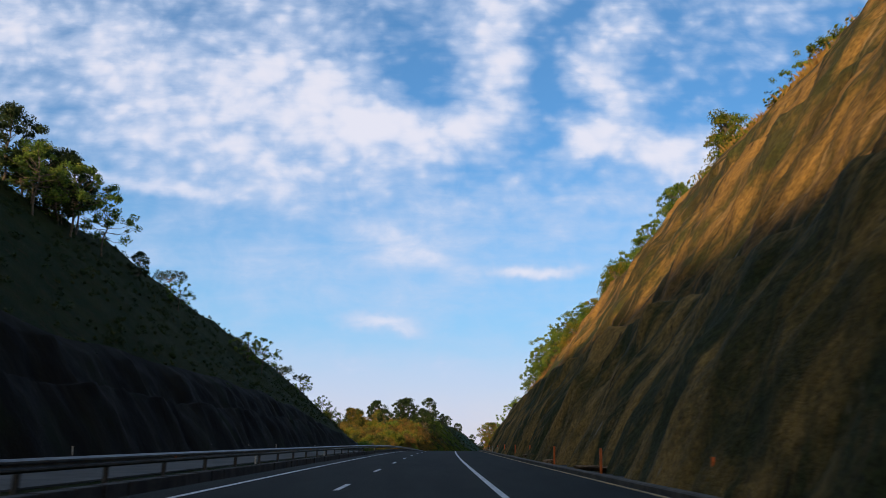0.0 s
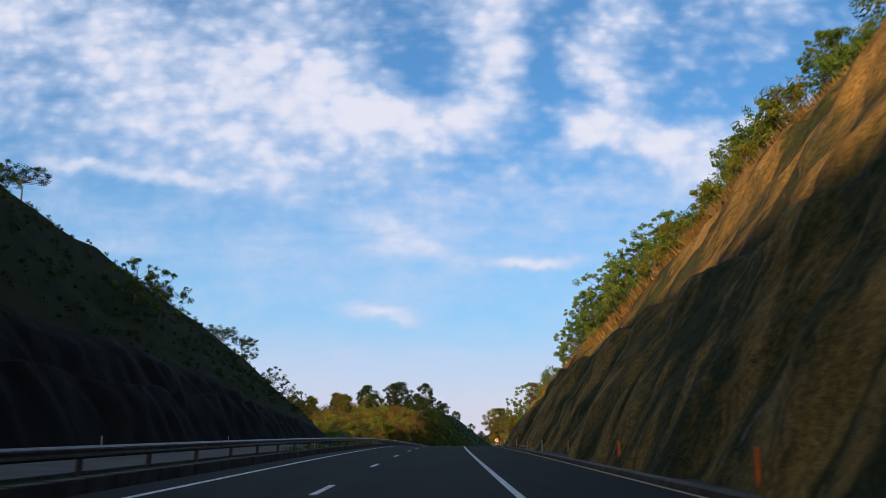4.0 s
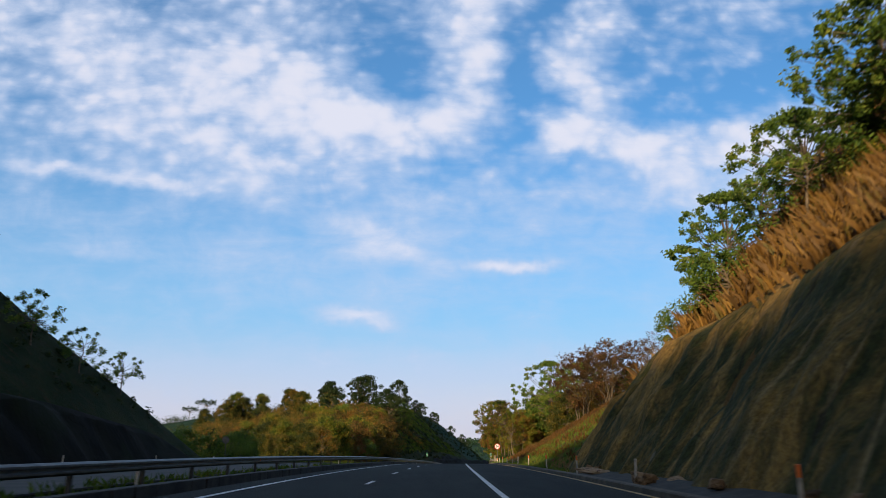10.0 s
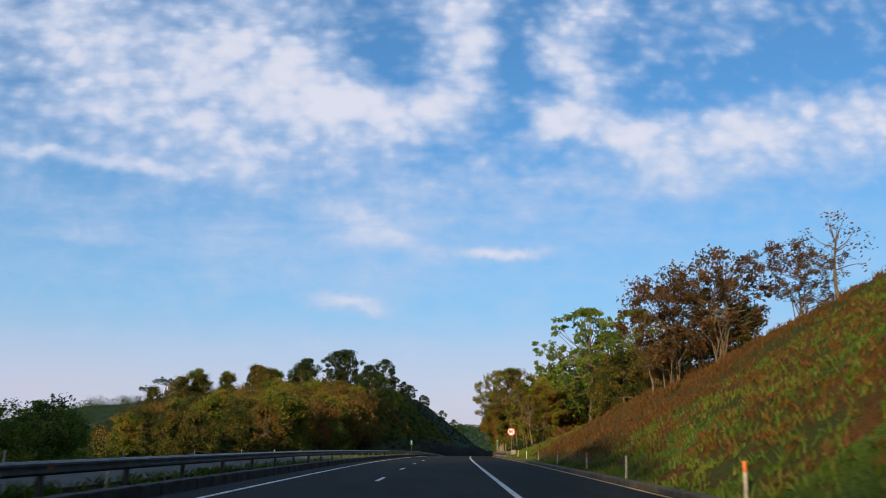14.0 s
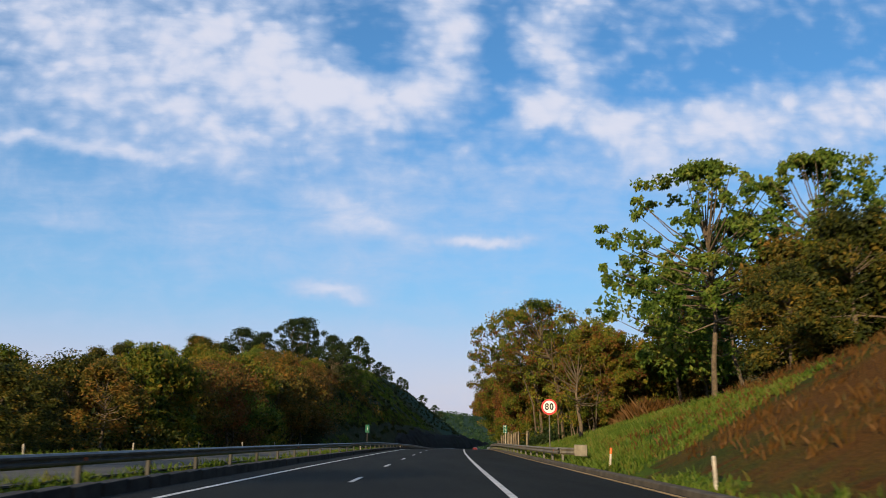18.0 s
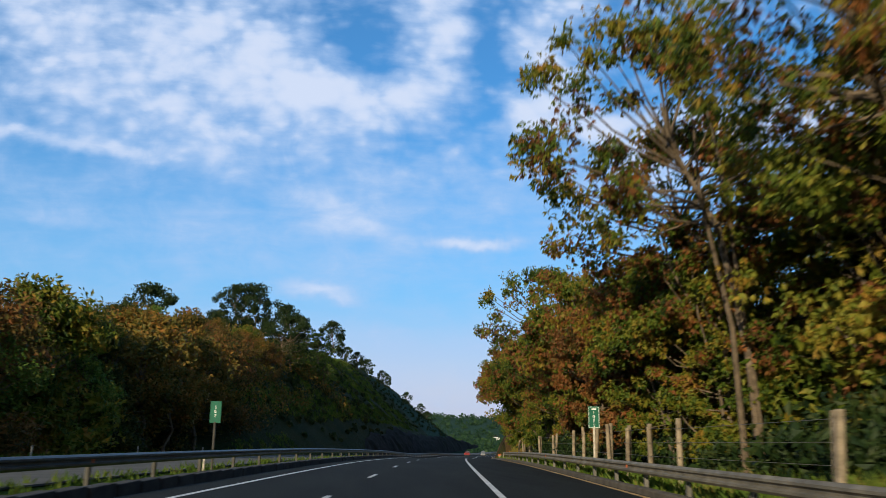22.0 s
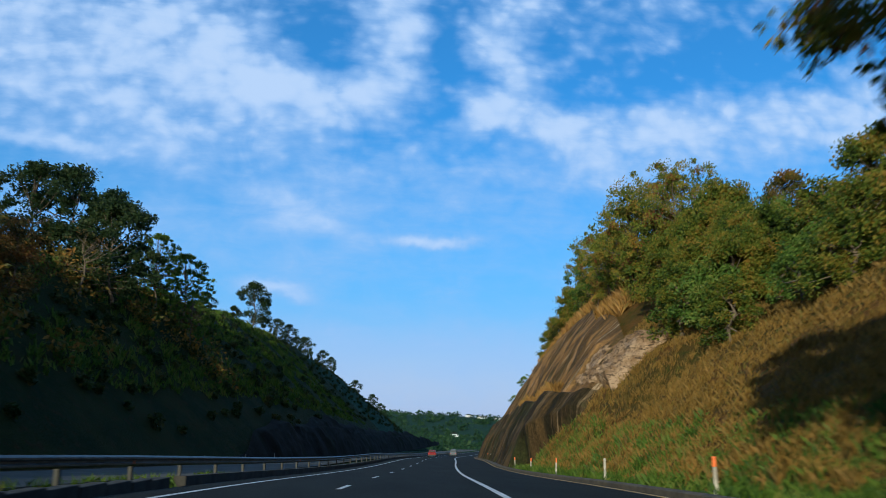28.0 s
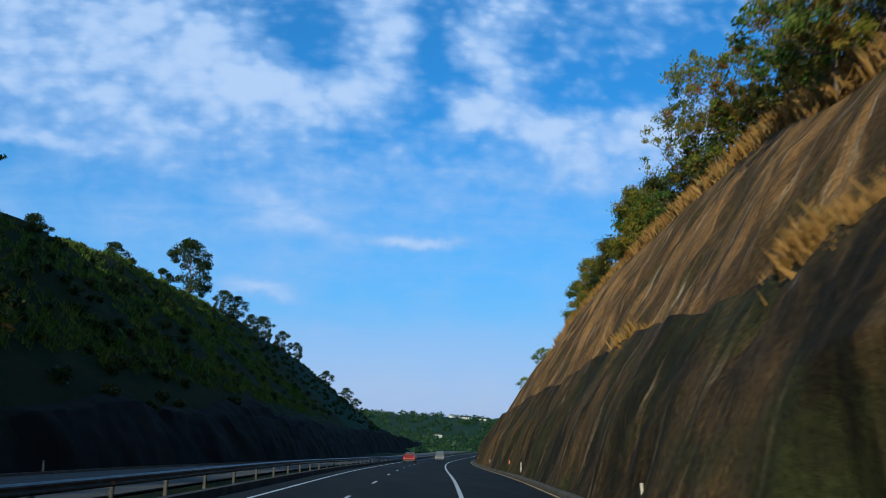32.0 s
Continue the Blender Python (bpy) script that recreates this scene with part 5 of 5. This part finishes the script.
# over the left cutting
plant(UMBRELLA, False, [(203, -44, 0.85, 0), (197, -55, 0.95, 60), (190, -35.5, 0.5, 130), (208, -40, 0.55, 190), (150, -52, 0.7, 250), (560, -150, 1.2, 20), (575, -165, 1.0, 80)])
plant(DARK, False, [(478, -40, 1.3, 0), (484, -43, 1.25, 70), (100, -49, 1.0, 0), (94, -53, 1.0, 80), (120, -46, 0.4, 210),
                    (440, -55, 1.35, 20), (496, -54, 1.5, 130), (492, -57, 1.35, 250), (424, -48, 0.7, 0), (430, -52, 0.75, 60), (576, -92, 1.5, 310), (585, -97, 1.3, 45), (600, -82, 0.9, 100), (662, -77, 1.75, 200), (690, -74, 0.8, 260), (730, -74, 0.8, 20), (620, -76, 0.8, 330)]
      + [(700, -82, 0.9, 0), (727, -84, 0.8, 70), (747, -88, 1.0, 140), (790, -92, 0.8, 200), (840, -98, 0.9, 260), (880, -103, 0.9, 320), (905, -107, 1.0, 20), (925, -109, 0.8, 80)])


# ---- thickets too many to count ----
def thicket(name, label, mat, places, per, leaf, radius, seed, droop=0.3):
    rng = np.random.default_rng(seed)
    pts = np.array(places)
    y, lat, k = pts[:, 0], pts[:, 1], pts[:, 2]
    z = road_z(y) + land(y, lat)
    c = np.stack([road_x(y) + lat, y, z + k * radius * 0.45], -1)
    v, f = leaf_quads(rng, c, k * radius, per, leaf, droop, 0.55, 0.9)
    ob = new(name, mesh_of(name, v, f.tolist(), [mat]))
    return tagged(ob, label, "thicket", kind="stuff")


def spread_over(rng, n, y0, y1, l0, l1, s0=0.6, s1=1.3):
    return [(rng.uniform(y0, y1), rng.uniform(l0, l1), rng.uniform(s0, s1)) for _ in range(n)]


TR = random.Random(77)
def hill_spread(rng, n, y0, y1, d0, d1, s0, s1):
    out = []
    for _ in range(n):
        y = rng.uniform(y0, y1)
        out.append((y, -float(ramp_to(y, L_TOE)) - rng.uniform(d0, d1), rng.uniform(s0, s1)))
    return out


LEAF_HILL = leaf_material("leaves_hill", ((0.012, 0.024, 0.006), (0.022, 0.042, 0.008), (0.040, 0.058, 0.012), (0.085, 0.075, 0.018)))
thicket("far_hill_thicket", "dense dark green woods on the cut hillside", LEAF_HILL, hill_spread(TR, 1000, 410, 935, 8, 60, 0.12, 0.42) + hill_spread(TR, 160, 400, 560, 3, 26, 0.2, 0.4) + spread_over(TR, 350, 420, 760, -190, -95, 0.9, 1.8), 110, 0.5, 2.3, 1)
thicket("far_hill_thicket", "olive and ochre woods on the hill's end", LEAF_OCHRE, spread_over(TR, 520, 392, 500, -110, -30, 0.7, 1.3), 90, 0.55, 2.4, 2)
thicket("lowland_thicket", "mixed olive bushes on the flat land", LEAF_OLIVE, spread_over(TR, 380, 285, 430, -75, -27, 0.7, 1.5), 110, 0.42, 2.0, 3)
thicket("lowland_thicket", "golden dry bushes on the flat land", LEAF_OCHRE, spread_over(TR, 300, 300, 430, -80, -27, 0.7, 1.4), 110, 0.4, 2.0, 13)
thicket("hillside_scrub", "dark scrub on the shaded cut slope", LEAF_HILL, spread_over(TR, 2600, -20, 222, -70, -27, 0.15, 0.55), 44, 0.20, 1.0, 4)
thicket("crest_scrub", "green and brown scrub along the crest", LEAF_MIX, spread_over(TR, 260, 20, 180, 25, 45, 0.4, 1.0), 90, 0.35, 1.5, 5)
# dark leaves here carry the deep shade below the tree row
thicket("bank_scrub", "tangled undergrowth below the roadside trees, darkened for their shade", LEAF_DARK, spread_over(TR, 500, 309, 386, 8.0, 16, 0.5, 1.2), 120, 0.3, 1.3, 6)
thicket("crest_scrub", "bushy growth over the second rock face", LEAF_MIX, spread_over(TR, 260, 405, 600, 22, 44, 0.6, 1.5), 130, 0.36, 1.8, 7)


def valley_woods():
    rng = np.random.default_rng(12)
    n = 1700
    y = 980 + 2600 * rng.random(n) ** 1.5
    ang = np.radians(rng.uniform(-6, 20, n))
    x = 30 + (y - 430) * np.tan(ang)
    z = road_z(y) + land(y, x - road_x(y))
    k = (5 + 5 * rng.random(n)) * (0.7 + y / 3000)
    v, f = leaf_quads(rng, np.stack([x, y, z + k * 0.3], -1), k, 26, 1.0, 0.2, 0.8, 0.7)
    c = v.reshape(-1, 4, 3)
    m = c.mean(1, keepdims=True)
    v = (m + (c - m) * np.repeat(k * 0.42, 26)[:, None, None]).reshape(-1, 3)
    tagged(new("valley_woods", mesh_of("valley_woods", v, f.tolist(), [LEAF_FAR])), "distant dark green woods in the valley", "woods", kind="stuff")


LEAF_FAR = leaf_material("leaves_far", ((0.012, 0.035, 0.016), (0.022, 0.055, 0.02), (0.04, 0.075, 0.022), (0.055, 0.085, 0.025)))
valley_woods()


def build_far_house(x, y, w, label):
    z = ground_z(x, y)
    root = thing("far_house", label, "house", "houses on the ridge", at=(x, y, z), turn=20)
    part("wall", box(w, w * 0.7, 7, (0, 0, 3.5)), WHITE, root)
    bm = bmesh.new()
    a, b, h = w / 2 + 0.6, w * 0.35 + 0.6, 7
    p = [bm.verts.new(q) for q in ((-a, -b, h), (a, -b, h), (a, b, h), (-a, b, h), (-a, 0, h + 3.4), (a, 0, h + 3.4))]
    for q in ((0, 1, 5, 4), (2, 3, 4, 5), (0, 4, 3), (1, 2, 5), (3, 2, 1, 0)):
        bm.faces.new([p[i] for i in q])
    part("roof", bm, DARK_CONCRETE, root, "grey pitched roof")
    for u in (-0.28, 0.0, 0.28):
        part("window", box(w * 0.14, 0.2, 2.2, (u * w, -w * 0.35 - 0.05, 3.8)), BLACK, root)


for x, y, w in ((560, 3150, 26), (610, 3120, 20), (520, 3180, 18), (330, 2300, 16)):
    build_far_house(x, y, w, "small white house far off on the wooded ridge")


# ---- lowland and second crest trees ----
for y, lat, size, turn, src in ((388, -28.5, 1.3, 20, OCHRE), (379, -28.5, 1.15, 140, OCHRE), (381, -31, 1.5, 0, OCHRE), (388, -36, 1.5, 80, OCHRE), (372, -34, 1.0, 150, OCHRE), (393, -30.5, 0.95, 200, OCHRE), (386, -42, 1.2, 30, RUST), (402, -33, 0.9, 90, OCHRE), (398, -40, 1.0, 240, RUST), (362, -32, 0.9, 10, OCHRE)):
    ob = copy_thing(src, pose(0, 0, 0))
    ob.matrix_basis = pose(*spot(y, lat, -0.15), 0, 0, turn) @ Matrix.Diagonal((size, size, size, 1))
for i in range(34):
    turn = RND.uniform(0, 360)
    y, lat = 282 + i * 3.5 + RND.uniform(-1.5, 1.5), (-30.5, -36, -43)[i % 3] + RND.uniform(-1.5, 1.5)
    size = ramp_to(y, [(282, 0.5), (300, 0.62), (318, 0.95), (350, 1.15), (400, 1.2)]) * RND.uniform(0.9, 1.08)
    ob = copy_thing(((OLIVE, OLIVE, TURN, OLIVE, OCHRE) if i < 15 else (OCHRE, TURN, OCHRE, RUST, OLIVE))[i % 5], pose(0, 0, 0))
    ob.matrix_basis = pose(*spot(y, lat, -0.15), 0, 0, turn) @ Matrix.Diagonal((size, size, size, 1))
plant2 = [(RND.uniform(318, 425), RND.uniform(-62, -28), RND.uniform(1.0, 1.35), RND.uniform(0, 360)) for _ in range(44)]
plant2 += [(RND.uniform(412, 452), RND.uniform(-50, -34), RND.uniform(0.6, 0.9), RND.uniform(0, 360)) for _ in range(20)]
for i, (y, lat, size, turn) in enumerate(plant2):
    src = (TURN, OCHRE, RUST, OCHRE, SPARSE)[i % 5]
    size *= float(ramp_to(y, [(318, 0.62), (340, 0.8), (365, 1.0)]))
    ob = copy_thing(src, pose(0, 0, 0))
    ob.matrix_basis = pose(*spot(y, lat, -0.15), 0, 0, turn) @ Matrix.Diagonal((size, size, size, 1))
for i in range(16):
    size, y, lat = RND.uniform(0.75, 1.05), RND.uniform(470, 545), RND.uniform(-118, -72)
    ob = copy_thing((OLIVE, OCHRE, TURN, OLIVE)[i % 4], pose(0, 0, 0))
    ob.matrix_basis = pose(*spot(y, lat, -0.15), 0, 0, i * 47) @ Matrix.Diagonal((size, size, size, 1))
for y, lat, size, turn, src in ((482, 25, 0.6, 20, OLIVE), (440, 24, 0.65, 60, TURN), (431, 26, 0.6, 150, OCHRE),
                                (488, 23.5, 0.55, 40, NEAR_TURN), (510, 26.5, 0.55, 10, OLIVE), (548, 23, 0.65, 0, TURN), (556, 22, 0.6, 80, TURN), (540, 24, 0.7, 150, OLIVE), (530, 25, 0.7, 20, TURN), (521, 26, 0.7, 99, OLIVE), (567, 17, 0.5, 44, SPARSE), (580, 15, 0.45, 44, SPARSE), (422, 28, 0.6, 250, TURN), (516, 22, 0.7, 60, TURN), (414, 27, 0.5, 10, RUST)):
    ob = copy_thing(src, pose(0, 0, 0))
    ob.matrix_basis = pose(*spot(y, lat, -0.15), 0, 0, turn) @ Matrix.Diagonal((size, size, size, 1))


# ---- grass ----
def grass(name, label, mat, places, height, blades, seed, width=0.05, dz=0.0):
    rng = np.random.default_rng(seed)
    pts = np.array(places)
    y, lat, k = (np.repeat(pts[:, i], blades) for i in range(3))
    n = len(y)
    y = y + rng.normal(size=n) * 0.18
    lat = lat + rng.normal(size=n) * 0.18
    base = np.stack([road_x(y) + lat, y, road_z(y) + land(y, lat) - 0.08 + dz], -1)
    a = rng.random(n) * 2 * np.pi
    lean = np.stack([np.cos(a), np.sin(a), 0 * a], -1) * (0.25 + 0.5 * rng.random((n, 1))) * (height * k)[:, None]
    side = np.stack([-np.sin(a), np.cos(a), 0 * a], -1) * width
    tip = base + lean + np.array([0, 0, 1]) * (height * k * (0.7 + 0.5 * rng.random(n)))[:, None]
    mid = base + lean * 0.35 + np.array([0, 0, 1]) * (height * k * 0.55)[:, None]
    v = np.stack([base - side, base + side, mid + side * 0.7, tip, mid - side * 0.7], 1).reshape(-1, 3)
    f = np.arange(n * 5).reshape(n, 5)
    return tagged(new(name, mesh_of(name, v, f.tolist(), [mat])), label, "grass", kind="stuff")


STRAW = leaf_material("straw", ((0.16, 0.08, 0.016), (0.26, 0.135, 0.026), (0.36, 0.20, 0.045), (0.17, 0.12, 0.025)))
BROWN = leaf_material("brown_grass", ((0.06, 0.032, 0.007), (0.11, 0.05, 0.011), (0.16, 0.075, 0.016), (0.06, 0.056, 0.010)))
FOX = leaf_material("fox_grass", ((0.08, 0.042, 0.009), (0.15, 0.074, 0.015), (0.22, 0.115, 0.025), (0.08, 0.08, 0.013)))
GOLDEN = leaf_material("golden_grass", ((0.12, 0.085, 0.016), (0.21, 0.125, 0.022), (0.28, 0.16, 0.030), (0.11, 0.12, 0.018)))
BLADE = leaf_material("grass_blades", ((0.04, 0.08, 0.008), (0.08, 0.135, 0.011), (0.13, 0.175, 0.02), (0.18, 0.15, 0.03)))
GR = random.Random(99)


def above_rock(n, y0, y1, tables, depth):
    out = []
    for _ in range(n):
        y = GR.uniform(y0, y1)
        rock, toe, s = (float(ramp_to(y, t)) for t in tables)
        out.append((y, toe + rock / s + GR.uniform(-0.2, depth), GR.uniform(0.6, 1.3)))
    return out


tufts = [(GR.gauss(c, w), float(ramp_to(c, R_TOE)) + 5.5 / 1.55 - 1.0 + GR.uniform(-0.25, 0.25), GR.uniform(0.7, 1.4)) for c, w, k in ((451.2, 1.7, 100), (472.6, 0.8, 34)) for _ in range(k)]
grass("ledge_grass", "yellow grass tufts growing on the rock ledge", STRAW, tufts, 1.15, 50, 20, 0.028, 1.8)
R_TABLES = (R_ROCK_TOP, R_TOE, R_SLOPE_1)
grass("dry_grass", "tall straw-coloured dry grass above the rock face", STRAW, above_rock(2600, 40, 182, R_TABLES, 14), 0.9, 6, 1, 0.04)
grass("dry_grass", "high orange-brown reed grass above the rock", FOX, above_rock(2200, 100, 179, R_TABLES, 12), 1.15, 11, 31, 0.03)
grass("dry_grass", "tall straw-coloured dry grass above the second rock face", STRAW, above_rock(3800, 452, 600, R_TABLES, 5.5), 1.2, 8, 2, 0.045)
grass("slope_grass", "short mixed grass on the embankment", BLADE, [(GR.uniform(178, 262), GR.uniform(6.0, 7.0), GR.uniform(0.3, 0.8)) for _ in range(450)] + [(GR.uniform(180, 226), GR.uniform(7, 24), GR.uniform(0.3, 0.9)) for _ in range(1500)] + [(GR.uniform(266, 294), GR.uniform(6.5, 15), GR.uniform(0.3, 0.9)) for _ in range(1200)], 0.4, 6, 3, 0.035)
grass("slope_grass", "short dry grass on the embankment", BROWN, [(GR.uniform(178, 285), GR.uniform(8, 28), GR.uniform(0.4, 1.2)) for _ in range(2600)], 0.4, 6, 4, 0.035)
grass("reeds", "tall brown dry reeds behind the green verge", BROWN, [(GR.uniform(296, 316), GR.uniform(14, 20), GR.uniform(0.7, 1.3)) for _ in range(900)], 1.3, 10, 41, 0.03)
grass("verge_grass", "green grass on the verge behind the barrier", BLADE, [(GR.uniform(268, 390), GR.uniform(6.0, 7.8), GR.uniform(0.4, 1.1)) for _ in range(2000)] + [(GR.uniform(280, 312), GR.uniform(6.4, 15), GR.uniform(0.4, 1.0)) for _ in range(2600)], 0.5, 6, 5, 0.03)
grass("slope_grass", "dry golden grass on the slope before the rock", GOLDEN, [(GR.uniform(384, 444), GR.uniform(7.5, 24), GR.uniform(0.5, 1.2)) for _ in range(3400)], 0.42, 12, 6, 0.02)
grass("slope_grass", "green weeds on the slope before the rock", BLADE, [(GR.uniform(384, 446), GR.uniform(6.2, 11), GR.uniform(0.5, 1.3)) for _ in range(700)], 0.4, 12, 7, 0.02)
grass("median_grass", "rough grass on the central strip", BLADE, [(GR.uniform(110, 420), GR.uniform(-10.6, -7.4), GR.uniform(0.4, 1.0)) for _ in range(3600)], 0.4, 6, 8, 0.03)
grass("far_verge_grass", "green verge beyond the opposite carriageway", BLADE, [(GR.uniform(215, 420), GR.uniform(-26, -20.7), GR.uniform(0.5, 1.3)) for _ in range(2200)], 0.4, 5, 9, 0.05)


grass("hill_grass", "green and straw grass on the far cut slope", BLADE, [p for p in hill_spread(GR, 9000, 405, 660, 7, 48, 0.5, 1.2) if math.sin(p[0] * 0.21 + 1.3 * math.sin(p[1] * 0.3)) + math.sin(p[1] * 0.55) > -0.5], 0.9, 7, 51, 0.07)


# ---- vehicles ahead ----
def build_car(y, lat, paint, label, tall=0.0):
    root = thing("car", label, "car", at=(float(road_x(y)) + lat, y, float(road_z(y))), turn=heading(y))
    bm = bmesh.new()
    # side outline: along, height
    low = [(-2.1, 0.35), (2.1, 0.35), (2.15, 0.7), (1.2, 0.92), (-2.0, 0.98), (-2.15, 0.75)]
    for sx in (-0.86, 0.86):
        vs = [bm.verts.new((sx, a, h)) for a, h in low]
        bm.faces.new(vs if sx > 0 else vs[::-1])
    bm.verts.ensure_lookup_table()
    for i in range(6):
        bm.faces.new([bm.verts[i], bm.verts[(i + 1) % 6], bm.verts[6 + (i + 1) % 6], bm.verts[6 + i]])
    bmesh.ops.recalc_face_normals(bm, faces=bm.faces)
    bmesh.ops.bevel(bm, geom=list(bm.edges), offset=0.06, segments=2, affect="EDGES", profile=0.5)
    part("body", bm, paint, root)
    bm = bmesh.new()
    cabin = [(-1.95, 0.96, 0.78), (1.0, 0.92, 0.78), (0.35, 1.45 + tall, 0.62), (-1.5, 1.47 + tall, 0.62)]
    rows = [[bm.verts.new((s * w, a, h)) for a, h, w in cabin] for s in (-1, 1)]
    bm.faces.new(rows[0][::-1])
    bm.faces.new(rows[1])
    for i in range(4):
        bm.faces.new([rows[0][i], rows[0][(i + 1) % 4], rows[1][(i + 1) % 4], rows[1][i]])
    bmesh.ops.recalc_face_normals(bm, faces=bm.faces)
    bmesh.ops.bevel(bm, geom=list(bm.edges), offset=0.05, segments=2, affect="EDGES", profile=0.5)
    part("cabin", bm, paint, root)
    part("rear_window", box(1.05, 0.02, 0.34, (0, -1.76, 1.22), 0.01), BLACK, root, "dark rear window").rotation_euler = (radians(0), 0, 0)
    for sx in (-0.68, 0.68):
        part("tail_light", box(0.22, 0.05, 0.16, (sx, -2.1, 0.8), 0.02), RED, root, "red tail light")
    part("bumper", box(1.7, 0.16, 0.2, (0, -2.12, 0.45), 0.04), BLACK, root)
    for sx in (-0.78, 0.78):
        for yy in (-1.35, 1.35):
            bm = bmesh.new()
            bmesh.ops.create_cone(bm, cap_ends=True, segments=20, radius1=0.32, radius2=0.32, depth=0.2, matrix=Matrix.Translation((sx, yy, 0.32)) @ Matrix.Rotation(math.pi / 2, 4, "Y"))
            wheel = part("wheel", bm, BLACK, root)
            bm = bmesh.new()
            bmesh.ops.create_cone(bm, cap_ends=True, segments=16, radius1=0.19, radius2=0.19, depth=0.21, matrix=Matrix.Translation((sx, yy, 0.32)) @ Matrix.Rotation(math.pi / 2, 4, "Y"))
            part("rim", bm, STEEL, wheel)


CAR_RED = plain("car_red", (0.16, 0.012, 0.010), 0.3, 0, 0.05, 2)
CAR_GREY = plain("car_grey", (0.12, 0.13, 0.14), 0.35, 0.4, 0.05, 2)
build_car(556, -4.0, CAR_RED, "red hatchback seen from behind on the asphalt")
build_car(585, -0.6, CAR_GREY, "dark grey van seen from behind on the asphalt", 0.35)
